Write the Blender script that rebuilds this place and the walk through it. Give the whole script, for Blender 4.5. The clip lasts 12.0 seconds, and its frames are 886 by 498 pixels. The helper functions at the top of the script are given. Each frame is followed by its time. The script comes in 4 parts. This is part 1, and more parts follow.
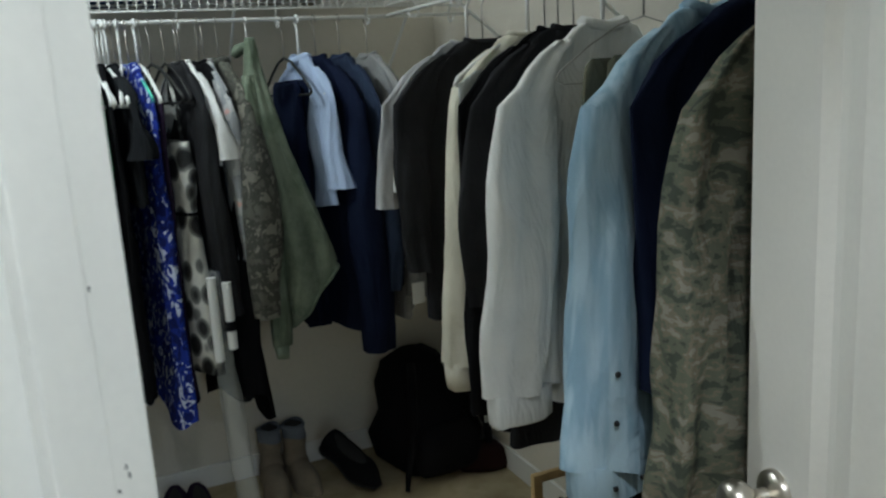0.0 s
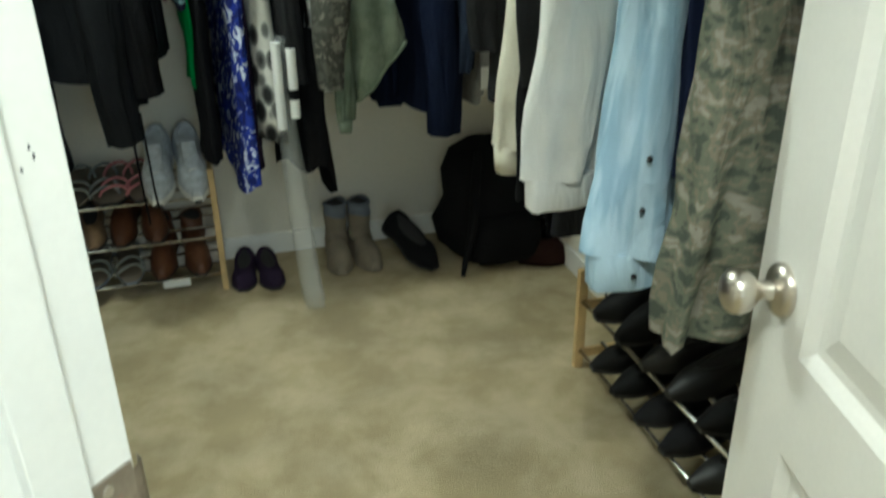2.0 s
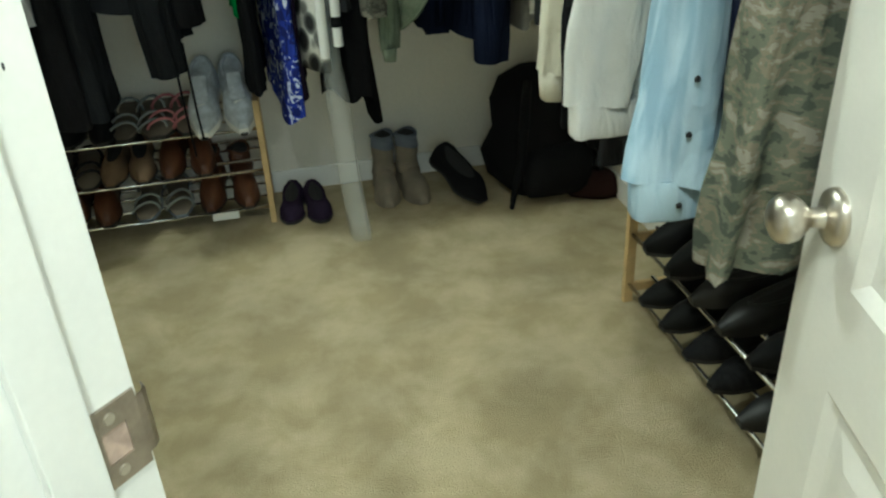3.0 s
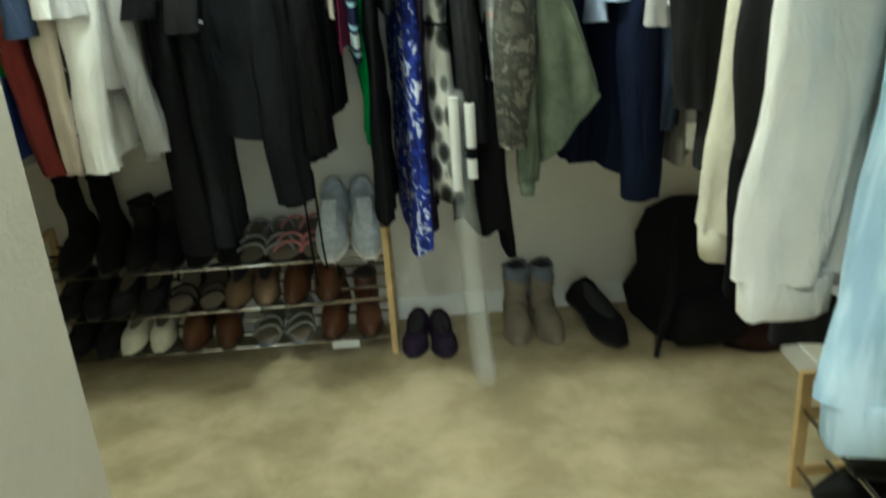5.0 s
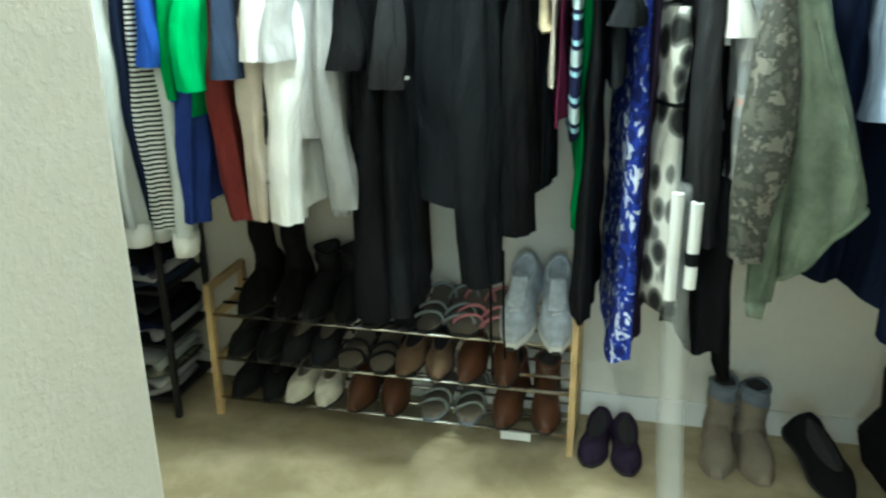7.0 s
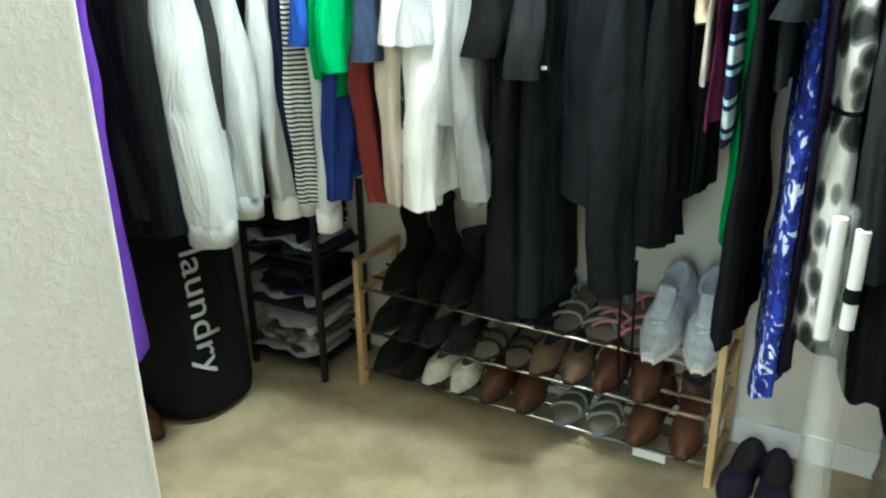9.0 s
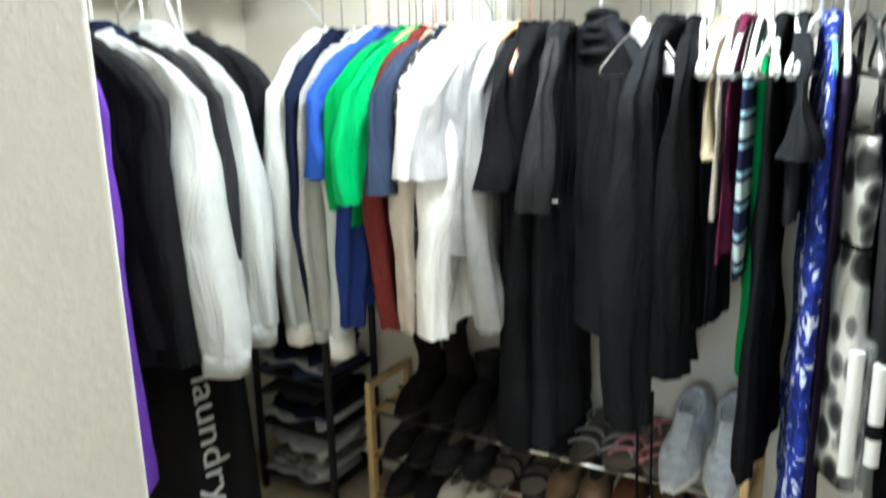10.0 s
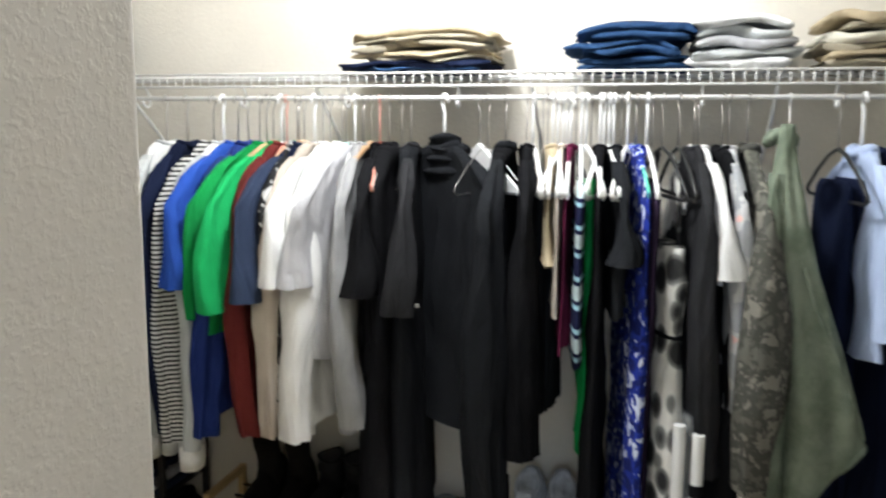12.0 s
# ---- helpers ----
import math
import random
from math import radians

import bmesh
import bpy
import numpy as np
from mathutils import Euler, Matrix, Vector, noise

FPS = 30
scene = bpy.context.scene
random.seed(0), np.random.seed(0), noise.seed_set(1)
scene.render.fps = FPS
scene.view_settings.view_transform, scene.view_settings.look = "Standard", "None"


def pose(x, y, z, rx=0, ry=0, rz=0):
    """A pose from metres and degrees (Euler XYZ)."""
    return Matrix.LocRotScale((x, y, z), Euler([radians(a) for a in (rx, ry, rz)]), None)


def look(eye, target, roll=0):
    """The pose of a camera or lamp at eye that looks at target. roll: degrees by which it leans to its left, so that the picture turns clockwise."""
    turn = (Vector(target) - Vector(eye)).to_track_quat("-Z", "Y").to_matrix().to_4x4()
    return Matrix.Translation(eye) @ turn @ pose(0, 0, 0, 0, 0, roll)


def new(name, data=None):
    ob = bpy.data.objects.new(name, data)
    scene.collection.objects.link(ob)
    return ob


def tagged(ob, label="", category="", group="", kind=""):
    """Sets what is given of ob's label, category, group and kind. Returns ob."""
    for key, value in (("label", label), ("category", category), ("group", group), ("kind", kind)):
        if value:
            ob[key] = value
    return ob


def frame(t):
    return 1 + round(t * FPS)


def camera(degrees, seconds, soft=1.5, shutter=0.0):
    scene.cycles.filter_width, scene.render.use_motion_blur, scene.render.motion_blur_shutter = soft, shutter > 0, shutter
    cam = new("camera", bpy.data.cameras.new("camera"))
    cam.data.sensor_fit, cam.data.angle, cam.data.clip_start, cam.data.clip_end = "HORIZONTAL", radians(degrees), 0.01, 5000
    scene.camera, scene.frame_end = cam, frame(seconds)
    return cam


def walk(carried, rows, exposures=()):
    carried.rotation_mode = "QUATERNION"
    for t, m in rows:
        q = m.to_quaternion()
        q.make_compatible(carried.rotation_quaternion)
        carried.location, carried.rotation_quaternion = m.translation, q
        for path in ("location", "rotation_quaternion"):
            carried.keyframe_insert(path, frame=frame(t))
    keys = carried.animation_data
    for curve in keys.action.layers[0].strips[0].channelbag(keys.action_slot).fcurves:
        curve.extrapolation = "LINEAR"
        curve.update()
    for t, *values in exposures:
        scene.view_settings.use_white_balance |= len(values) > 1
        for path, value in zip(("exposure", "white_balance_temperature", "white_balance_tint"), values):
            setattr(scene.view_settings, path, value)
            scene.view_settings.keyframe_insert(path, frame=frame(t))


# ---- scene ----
LAMP = (-0.32, 1.44)
cam = camera(56.8, 12.0, 2.2, 0.5)
PATH = [
    (0, (-0.096, -0.671, 1.419), (0.699, 1.118, 1.011), -3.5),
    (0.5, (-0.011, -0.693, 1.425), (0.67, 1.127, 0.953), -2.0),
    (1, (0.013, -0.672, 1.435), (0.634, 1.13, 0.827), -2.2),
    (1.5, (0.022, -0.686, 1.407), (0.581, 1.086, 0.667), -1.9),
    (2, (0.019, -0.689, 1.347), (0.522, 1.051, 0.499), -0.8),
    (2.5, (0.043, -0.69, 1.314), (0.457, 1.004, 0.335), -1.5),
    (4.5, (0.088, -0.472, 1.335), (0.232, 1.279, 0.38), -4.4),
    (5, (0.117, -0.418, 1.331), (0.162, 1.437, 0.583), -4.0),
    (5.5, (0.14, -0.321, 1.38), (0.068, 1.562, 0.711), -3.0),
    (6, (0.125, -0.242, 1.395), (-0.05, 1.639, 0.739), -1.7),
    (6.5, (0.117, -0.175, 1.382), (-0.179, 1.694, 0.733), -0.8),
    (7, (0.122, -0.104, 1.389), (-0.318, 1.728, 0.718), -0.6),
    (7.5, (0.175, -0.059, 1.406), (-0.439, 1.71, 0.706), -0.7),
    (9.5, (0.306, 0.091, 1.429), (-0.676, 1.679, 0.714), -1.5),
    (10, (0.286, 0.08, 1.48), (-0.701, 1.747, 0.983), -1.4),
    (10.5, (0.243, 0.058, 1.565), (-0.698, 1.793, 1.24), -1.8),
    (11, (0.259, 0.007, 1.596), (-0.629, 1.781, 1.343), -1.6),
    (11.5, (0.194, -0.059, 1.569), (-0.51, 1.796, 1.316), -0.4),
    (12, (0.111, -0.14, 1.542), (-0.348, 1.786, 1.26), 0.4),
]
EXPOSURE = [(0.0, -0.95, 5600, 0), (0.5, -1.05, 5700, -2), (1.0, -0.85, 5800, -9), (1.5, -0.15, 5900, -9), (2.5, 0.15, 5900, -12), (4.5, 0.18, 6250, -14), (5.0, 0.4, 6150, -14), (5.5, 0.78, 5950, -14), (7.5, 1.12, 5550, -16), (9.5, 1.22, 5600, -2), (10.0, 1.13, 5750, 3), (10.5, 0.5, 5950, 10), (11.5, 0.10, 6050, 11), (12.0, 0.17, 6000, 11)]
walk(cam, [(t, look(eye, target, roll)) for t, eye, target, roll in PATH], EXPOSURE)

# ---- world and light ----
world = bpy.data.worlds.new("world")
scene.world = world
world.use_nodes = True
sky = world.node_tree.nodes.new("ShaderNodeTexSky")
sky.sky_type, sky.sun_disc = "NISHITA", False
sky.sun_elevation, sky.sun_rotation = radians(35), radians(200)
world.node_tree.links.new(sky.outputs[0], world.node_tree.nodes["Background"].inputs[0])
world.node_tree.nodes["Background"].inputs[1].default_value = 0.1


def lamp(name, kind, m, watts, colour, size=0.1, size_y=None):
    data = bpy.data.lights.new(name, kind)
    data.energy, data.color = watts, colour
    if kind == "AREA":
        data.size = size
        if size_y:
            data.shape, data.size_y = "RECTANGLE", size_y
    else:
        data.shadow_soft_size = size
    ob = new(name, data)
    ob.matrix_world = m
    return ob


lamp("closet_bulb_light", "POINT", pose(LAMP[0], LAMP[1], 2.27), 46, (1.0, 0.985, 0.95), 0.09)
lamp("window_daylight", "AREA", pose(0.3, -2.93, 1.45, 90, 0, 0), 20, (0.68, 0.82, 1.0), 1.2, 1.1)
# added fill above the doorway that brightens jamb and door; its lamp is invented
lamp("room_fill_light", "POINT", pose(-0.06, -0.75, 2.345), 76, (1.0, 0.94, 0.90), 0.06)


# ---- materials ----
def material(name, colour, rough=0.8, metal=0.0, vary=0.12, scale=6.0, grain=300.0, bump=0.15, deep=0.001):
    """A plain surface with broad and fine variation of colour and a fine relief."""
    m = bpy.data.materials.new(name)
    m.use_nodes = True
    n, l = m.node_tree.nodes, m.node_tree.links
    b = n["Principled BSDF"]
    b.inputs["Roughness"].default_value, b.inputs["Metallic"].default_value = rough, metal
    co = n.new("ShaderNodeTexCoord")
    broad, fine = n.new("ShaderNodeTexNoise"), n.new("ShaderNodeTexNoise")
    broad.inputs["Scale"].default_value, broad.inputs["Detail"].default_value = scale, 5
    fine.inputs["Scale"].default_value, fine.inputs["Detail"].default_value = grain, 2
    mix = n.new("ShaderNodeMix")
    mix.data_type, mix.blend_type = "RGBA", "MULTIPLY"
    mix.inputs[0].default_value = 1.0
    ramp = n.new("ShaderNodeMapRange")
    ramp.inputs["From Min"].default_value, ramp.inputs["From Max"].default_value = 0.3, 0.7
    ramp.inputs["To Min"].default_value, ramp.inputs["To Max"].default_value = 1 - vary, 1 + vary
    both = n.new("ShaderNodeMath")
    both.operation = "MULTIPLY_ADD"
    both.inputs[1].default_value = 0.35
    l.new(co.outputs["Object"], broad.inputs["Vector"]), l.new(co.outputs["Object"], fine.inputs["Vector"])
    l.new(fine.outputs[0], both.inputs[0]), l.new(broad.outputs[0], both.inputs[2])
    shift = n.new("ShaderNodeMath")
    shift.operation, shift.inputs[1].default_value = "SUBTRACT", 0.175
    l.new(both.outputs[0], shift.inputs[0]), l.new(shift.outputs[0], ramp.inputs[0])
    mix.inputs[6].default_value = (*colour, 1)
    grey = n.new("ShaderNodeCombineColor")
    for k in range(3):
        l.new(ramp.outputs[0], grey.inputs[k])
    l.new(grey.outputs[0], mix.inputs[7])
    last = mix.outputs[2]
    l.new(last, b.inputs["Base Color"])
    if bump:
        bp = n.new("ShaderNodeBump")
        bp.inputs["Strength"].default_value, bp.inputs["Distance"].default_value = bump, deep
        l.new(fine.outputs[0], bp.inputs["Height"]), l.new(bp.outputs[0], b.inputs["Normal"])
    return m


def patterned(name, colours, stops, scale, source="NOISE", stretch=(1, 1, 1), detail=2.0, rough=0.85, sharp=True, distortion=0.0):
    """A printed fabric: the colours follow each other along a noise, cells or stripes."""
    m = material(name, colours[0], rough, vary=0.08, grain=500, bump=0.2)
    n, l = m.node_tree.nodes, m.node_tree.links
    co, mp = n.new("ShaderNodeTexCoord"), n.new("ShaderNodeMapping")
    mp.inputs["Scale"].default_value = stretch
    l.new(co.outputs["Object"], mp.inputs["Vector"])
    if source == "NOISE":
        t = n.new("ShaderNodeTexNoise")
        t.inputs["Detail"].default_value, t.inputs["Distortion"].default_value, t.inputs["Roughness"].default_value = detail, distortion, 0.5 + 0.02 * detail
    elif source == "CELLS":
        t = n.new("ShaderNodeTexVoronoi")
    else:
        t = n.new("ShaderNodeTexWave")
        t.bands_direction = "Z"
        t.inputs["Distortion"].default_value = distortion
    t.inputs["Scale"].default_value = scale
    l.new(mp.outputs[0], t.inputs["Vector"])
    ramp = n.new("ShaderNodeValToRGB")
    ramp.color_ramp.interpolation = "CONSTANT" if sharp else "EASE"
    e = ramp.color_ramp.elements
    while len(e) < len(colours):
        e.new(0.5)
    for k, (c, s) in enumerate(zip(colours, stops)):
        e[k].position, e[k].color = s, (*c, 1)
    l.new(t.outputs[0], ramp.inputs[0])
    for link in list(l):
        if link.to_node.bl_idname == "ShaderNodeMix" and link.to_socket == link.to_node.inputs[6]:
            l.remove(link)
    mix = next(k for k in n if k.bl_idname == "ShaderNodeMix")
    l.new(ramp.outputs[0], mix.inputs[6])
    return creased(m)


def wall_paint(name, colour, relief, along=1.0, size=110):
    """Painted plaster with a knocked-down trowel texture."""
    m = material(name, colour, 0.75, vary=0.05, scale=3, grain=60, bump=0)
    n, l = m.node_tree.nodes, m.node_tree.links
    co = n.new("ShaderNodeTexCoord")
    a, b = n.new("ShaderNodeTexNoise"), n.new("ShaderNodeTexNoise")
    a.inputs["Scale"].default_value, a.inputs["Detail"].default_value, a.inputs["Distortion"].default_value = size, 3, 0.2
    b.inputs["Scale"].default_value, b.inputs["Detail"].default_value = 150, 3
    flat = n.new("ShaderNodeMapRange")
    flat.interpolation_type = "SMOOTHSTEP"
    flat.inputs["From Min"].default_value, flat.inputs["From Max"].default_value = 0.42, 0.66
    add = n.new("ShaderNodeMath")
    add.operation, add.inputs[1].default_value = "MULTIPLY_ADD", 0.3
    bump = n.new("ShaderNodeBump")
    bump.inputs["Strength"].default_value, bump.inputs["Distance"].default_value = relief, 0.0016
    mp = n.new("ShaderNodeMapping")
    mp.inputs["Scale"].default_value = (along, along, 1)
    l.new(co.outputs["Object"], mp.inputs["Vector"])
    for t in (a, b):
        l.new(mp.outputs[0], t.inputs["Vector"])
    l.new(a.outputs[0], flat.inputs[0]), l.new(b.outputs[0], add.inputs[0]), l.new(flat.outputs[0], add.inputs[2])
    l.new(add.outputs[0], bump.inputs["Height"]), l.new(bump.outputs[0], n["Principled BSDF"].inputs["Normal"])
    return m


def carpet_material():
    m = material("carpet_pile", (0.40, 0.33, 0.20), 0.95, vary=0.16, scale=4, grain=260, bump=0.9, deep=0.006)
    n, l = m.node_tree.nodes, m.node_tree.links
    co, brush = n.new("ShaderNodeTexCoord"), n.new("ShaderNodeTexNoise")
    brush.inputs["Scale"].default_value, brush.inputs["Detail"].default_value, brush.inputs["Distortion"].default_value = 4.6, 8, 0.25
    brush.inputs["Roughness"].default_value = 0.62
    ramp = n.new("ShaderNodeValToRGB")
    ramp.color_ramp.elements[0].position, ramp.color_ramp.elements[0].color = 0.40, (0.37, 0.305, 0.175, 1)
    ramp.color_ramp.elements[1].position, ramp.color_ramp.elements[1].color = 0.62, (0.52, 0.44, 0.28, 1)
    l.new(co.outputs["Object"], brush.inputs["Vector"]), l.new(brush.outputs[0], ramp.inputs[0])
    mix = next(k for k in n if k.bl_idname == "ShaderNodeMix")
    l.new(ramp.outputs[0], mix.inputs[6])
    return m


def clear_plastic(name, alpha, colour=(0.8, 0.82, 0.8)):
    m = material(name, colour, 0.18, vary=0.05, bump=0.3, grain=40, deep=0.004)
    b = m.node_tree.nodes["Principled BSDF"]
    b.inputs["Alpha"].default_value = alpha
    b.inputs["Specular IOR Level"].default_value = 0.7
    return m


def creased(m, amount=0.5):
    """Adds long soft creases to a fabric, and takes its shine away."""
    n, l = m.node_tree.nodes, m.node_tree.links
    b = n["Principled BSDF"]
    b.inputs["Specular IOR Level"].default_value = 0.12
    co, mp, t = n.new("ShaderNodeTexCoord"), n.new("ShaderNodeMapping"), n.new("ShaderNodeTexNoise")
    mp.inputs["Scale"].default_value, mp.inputs["Rotation"].default_value = (1, 1, 0.38), (0.35, 0.1, 0)
    t.inputs["Scale"].default_value, t.inputs["Detail"].default_value, t.inputs["Distortion"].default_value = 13, 3, 1.2
    bp = n.new("ShaderNodeBump")
    bp.inputs["Strength"].default_value, bp.inputs["Distance"].default_value = amount, 0.03
    l.new(co.outputs["Object"], mp.inputs["Vector"]), l.new(mp.outputs[0], t.inputs["Vector"]), l.new(t.outputs[0], bp.inputs["Height"])
    old = next((k for k in n if k.bl_idname == "ShaderNodeBump" and k != bp), None)
    if old:
        l.new(bp.outputs[0], old.inputs["Normal"])
    else:
        l.new(bp.outputs[0], b.inputs["Normal"])
    return m


def cloth(name, colour, vary=0.14):
    m = creased(material(name, colour, 0.92, vary=vary, scale=9, grain=420, bump=0.35, deep=0.0015))
    m.node_tree.nodes["Principled BSDF"].inputs["Specular IOR Level"].default_value = 0.12 if max(colour) > 0.05 else 0.03
    return m


M = {
    "wall": wall_paint("cream_wall_paint", (0.74, 0.70, 0.61), 0.25),
    "near_wall": wall_paint("trowelled_wall_paint", (0.73, 0.70, 0.65), 0.24, 0.75, 135),
    "ceiling": wall_paint("white_ceiling_paint", (0.78, 0.77, 0.73), 0.5),
    "carpet": carpet_material(),
    "gloss": material("white_gloss_paint", (0.80, 0.79, 0.75), 0.35, vary=0.04, scale=5, grain=120, bump=0.08),
    "nickel": material("brushed_nickel", (0.62, 0.58, 0.52), 0.28, 1.0, vary=0.06, grain=200, bump=0.05),
    "satin": material("dull_satin_nickel", (0.40, 0.35, 0.30), 0.42, 1.0, vary=0.12, scale=60, grain=250, bump=0.06),
    "bare_wood": material("bare_jamb_wood", (0.42, 0.31, 0.25), 0.8, vary=0.25, scale=60, grain=200, bump=0.2),
    "chrome": material("chromed_tube", (0.75, 0.74, 0.72), 0.22, 1.0, vary=0.05, bump=0),
    "shelf": material("white_coated_wire", (0.83, 0.83, 0.81), 0.4, vary=0.03, bump=0),
    "plastic": material("white_plastic", (0.82, 0.82, 0.80), 0.4, vary=0.03, bump=0),
    "wire": material("galvanised_wire", (0.45, 0.43, 0.40), 0.35, 0.9, vary=0.1, bump=0),
    "pine": material("pale_pine_wood", (0.56, 0.40, 0.19), 0.6, vary=0.16, scale=14, grain=160, bump=0.15),
    "oak": material("oak_hanger_wood", (0.52, 0.33, 0.18), 0.5, vary=0.15, scale=14, grain=160, bump=0.1),
    # near-black that paints the shade inside shoes and boots
    "dark": material("hollow_shade_black", (0.02, 0.02, 0.02), 0.9, vary=0.1),
    "blackmetal": material("black_painted_metal", (0.02, 0.02, 0.022), 0.45, 0.3, vary=0.1, bump=0),
    "black": cloth("black_cotton", (0.009, 0.009, 0.010)),
    "black2": cloth("washed_black_cotton", (0.014, 0.015, 0.017)),
    "charcoal": cloth("charcoal_jersey", (0.025, 0.025, 0.027)),
    "navy": cloth("navy_cotton", (0.010, 0.014, 0.034)),
    "slate": cloth("slate_blue_cotton", (0.028, 0.040, 0.075)),
    "royal": cloth("royal_blue_jersey", (0.025, 0.075, 0.36)),
    "deepblue": cloth("deep_blue_jersey", (0.018, 0.035, 0.17)),
    "green": cloth("kelly_green_jersey", (0.012, 0.24, 0.055)),
    "green2": cloth("bright_green_jersey", (0.02, 0.36, 0.10)),
    "maroon": cloth("dark_red_jersey", (0.12, 0.02, 0.018)),
    "wine": cloth("wine_cotton", (0.10, 0.012, 0.04)),
    "taupe": cloth("taupe_cotton", (0.50, 0.44, 0.37)),
    "tan": cloth("tan_cotton", (0.46, 0.38, 0.25)),
    "white": cloth("white_cotton", (0.80, 0.80, 0.78), 0.06),
    "cream": cloth("cream_knit", (0.70, 0.67, 0.56), 0.08),
    "heather": cloth("heather_grey_jersey", (0.42, 0.42, 0.43)),
    "pale": cloth("pale_grey_fleece", (0.48, 0.50, 0.49), 0.08),
    "grey": cloth("grey_cotton", (0.30, 0.30, 0.30)),
    "olive": cloth("olive_twill", (0.13, 0.13, 0.095)),
    "purple": cloth("purple_fleece", (0.10, 0.035, 0.30)),
    "plum": cloth("dark_plum_suede", (0.030, 0.020, 0.040)),
    "denim": patterned("light_denim", [(0.29, 0.43, 0.56), (0.44, 0.58, 0.69)], [0.38, 0.62], 34, stretch=(1, 1, 0.08), sharp=False),
    "jeans": cloth("dark_denim", (0.02, 0.05, 0.12)),
    "ltblue": cloth("pale_blue_cotton", (0.48, 0.58, 0.80), 0.06),
    "mint": cloth("mint_green_cotton", (0.16, 0.62, 0.46)),
    "coral": material("coral_pink_plastic", (0.72, 0.30, 0.22), 0.45, vary=0.05, bump=0),
    "khaki": cloth("khaki_twill", (0.37, 0.33, 0.245)),
    "camo": patterned("grey_green_camouflage", [(0.07, 0.08, 0.065), (0.125, 0.135, 0.10), (0.18, 0.16, 0.12), (0.25, 0.24, 0.20)], [0.0, 0.43, 0.52, 0.59], 24, stretch=(1, 1, 2.1), detail=3, distortion=0.3),
    "darkcamo": patterned("dark_camouflage", [(0.12, 0.12, 0.10), (0.07, 0.07, 0.06), (0.20, 0.19, 0.16)], [0.0, 0.46, 0.56], 22, detail=6),
    "fatigue": patterned("sage_green_fleece", [(0.125, 0.155, 0.11), (0.215, 0.25, 0.19)], [0.36, 0.62], 9, detail=6, sharp=False),
    "stripe": patterned("black_white_stripe", [(0.02, 0.02, 0.02), (0.65, 0.65, 0.62)], [0.0, 0.52], 26, "WAVE"),
    "tealstripe": patterned("teal_navy_stripe", [(0.012, 0.015, 0.05), (0.35, 0.58, 0.68), (0.012, 0.015, 0.05), (0.5, 0.6, 0.62)], [0.0, 0.30, 0.58, 0.82], 2.6, "WAVE", distortion=1.2),
    "bluefloral": patterned("blue_white_print", [(0.012, 0.018, 0.13), (0.02, 0.04, 0.30), (0.62, 0.66, 0.78)], [0.0, 0.46, 0.59], 24, detail=1.5, distortion=1.5),
    "leopard": patterned("black_white_spot_print", [(0.03, 0.03, 0.03), (0.16, 0.16, 0.15), (0.62, 0.61, 0.56)], [0.34, 0.47, 0.58], 16, "CELLS", stretch=(1, 1, 0.85), sharp=False),
    "pattern": patterned("black_white_scribble", [(0.02, 0.02, 0.02), (0.5, 0.5, 0.48)], [0.0, 0.55], 45, detail=2),
    "floralgrey": patterned("grey_floral_print", [(0.30, 0.31, 0.32), (0.45, 0.45, 0.45), (0.62, 0.40, 0.36)], [0.3, 0.5, 0.66], 18),
    "film": clear_plastic("garment_bag_film", 0.19),
    "paper": material("white_paper", (0.80, 0.80, 0.78), 0.7, vary=0.04, bump=0.05),
    "sneaker": material("pale_grey_knit", (0.50, 0.53, 0.57), 0.85, vary=0.22, scale=40, grain=700, bump=0.5),
    "rubber": material("white_rubber", (0.72, 0.71, 0.68), 0.55, vary=0.08, bump=0.05),
    "blackrubber": material("black_rubber", (0.015, 0.015, 0.015), 0.5, vary=0.1, bump=0.05),
    "blackleather": material("black_leather", (0.008, 0.008, 0.008), 0.68, vary=0.2, grain=250, bump=0.3),
    "brownleather": material("brown_leather", (0.085, 0.030, 0.012), 0.5, vary=0.3, scale=12, grain=250, bump=0.3),
    "tanleather": material("tan_suede", (0.16, 0.10, 0.055), 0.85, vary=0.25, scale=14, grain=300, bump=0.3),
    "fur": material("dark_brown_suede", (0.008, 0.007, 0.006), 0.95, vary=0.4, scale=30, grain=200, bump=1.0, deep=0.006),
    "boot": material("sand_suede", (0.22, 0.185, 0.135), 0.9, vary=0.2, scale=12, grain=300, bump=0.3),
    "bootgrey": material("grey_blue_cuff", (0.16, 0.18, 0.22), 0.9, vary=0.2),
    "pink": material("dusty_pink_strap", (0.42, 0.15, 0.16), 0.6, vary=0.15),
    "silver": material("silver_strap", (0.22, 0.24, 0.23), 0.45, 0.3, vary=0.2),
    "oxblood": material("oxblood_leather", (0.020, 0.007, 0.006), 0.75, vary=0.2),
    "insole": material("beige_insole", (0.17, 0.14, 0.105), 0.8, vary=0.15),
    "bag": material("black_nylon", (0.005, 0.005, 0.006), 0.9, vary=0.25, scale=7, grain=500, bump=0.3),
    "print": material("grey_white_print", (0.55, 0.56, 0.57), 0.7, vary=0.12, bump=0),
    "bin_cream": material("cream_canvas", (0.62, 0.57, 0.50), 0.9, vary=0.08, grain=500, bump=0.4),
    "bin_blue": material("blue_canvas", (0.05, 0.11, 0.20), 0.9, vary=0.1, grain=500, bump=0.4),
    "binrim": material("dark_canvas_binding", (0.05, 0.055, 0.07), 0.9, vary=0.1, grain=500, bump=0.3),
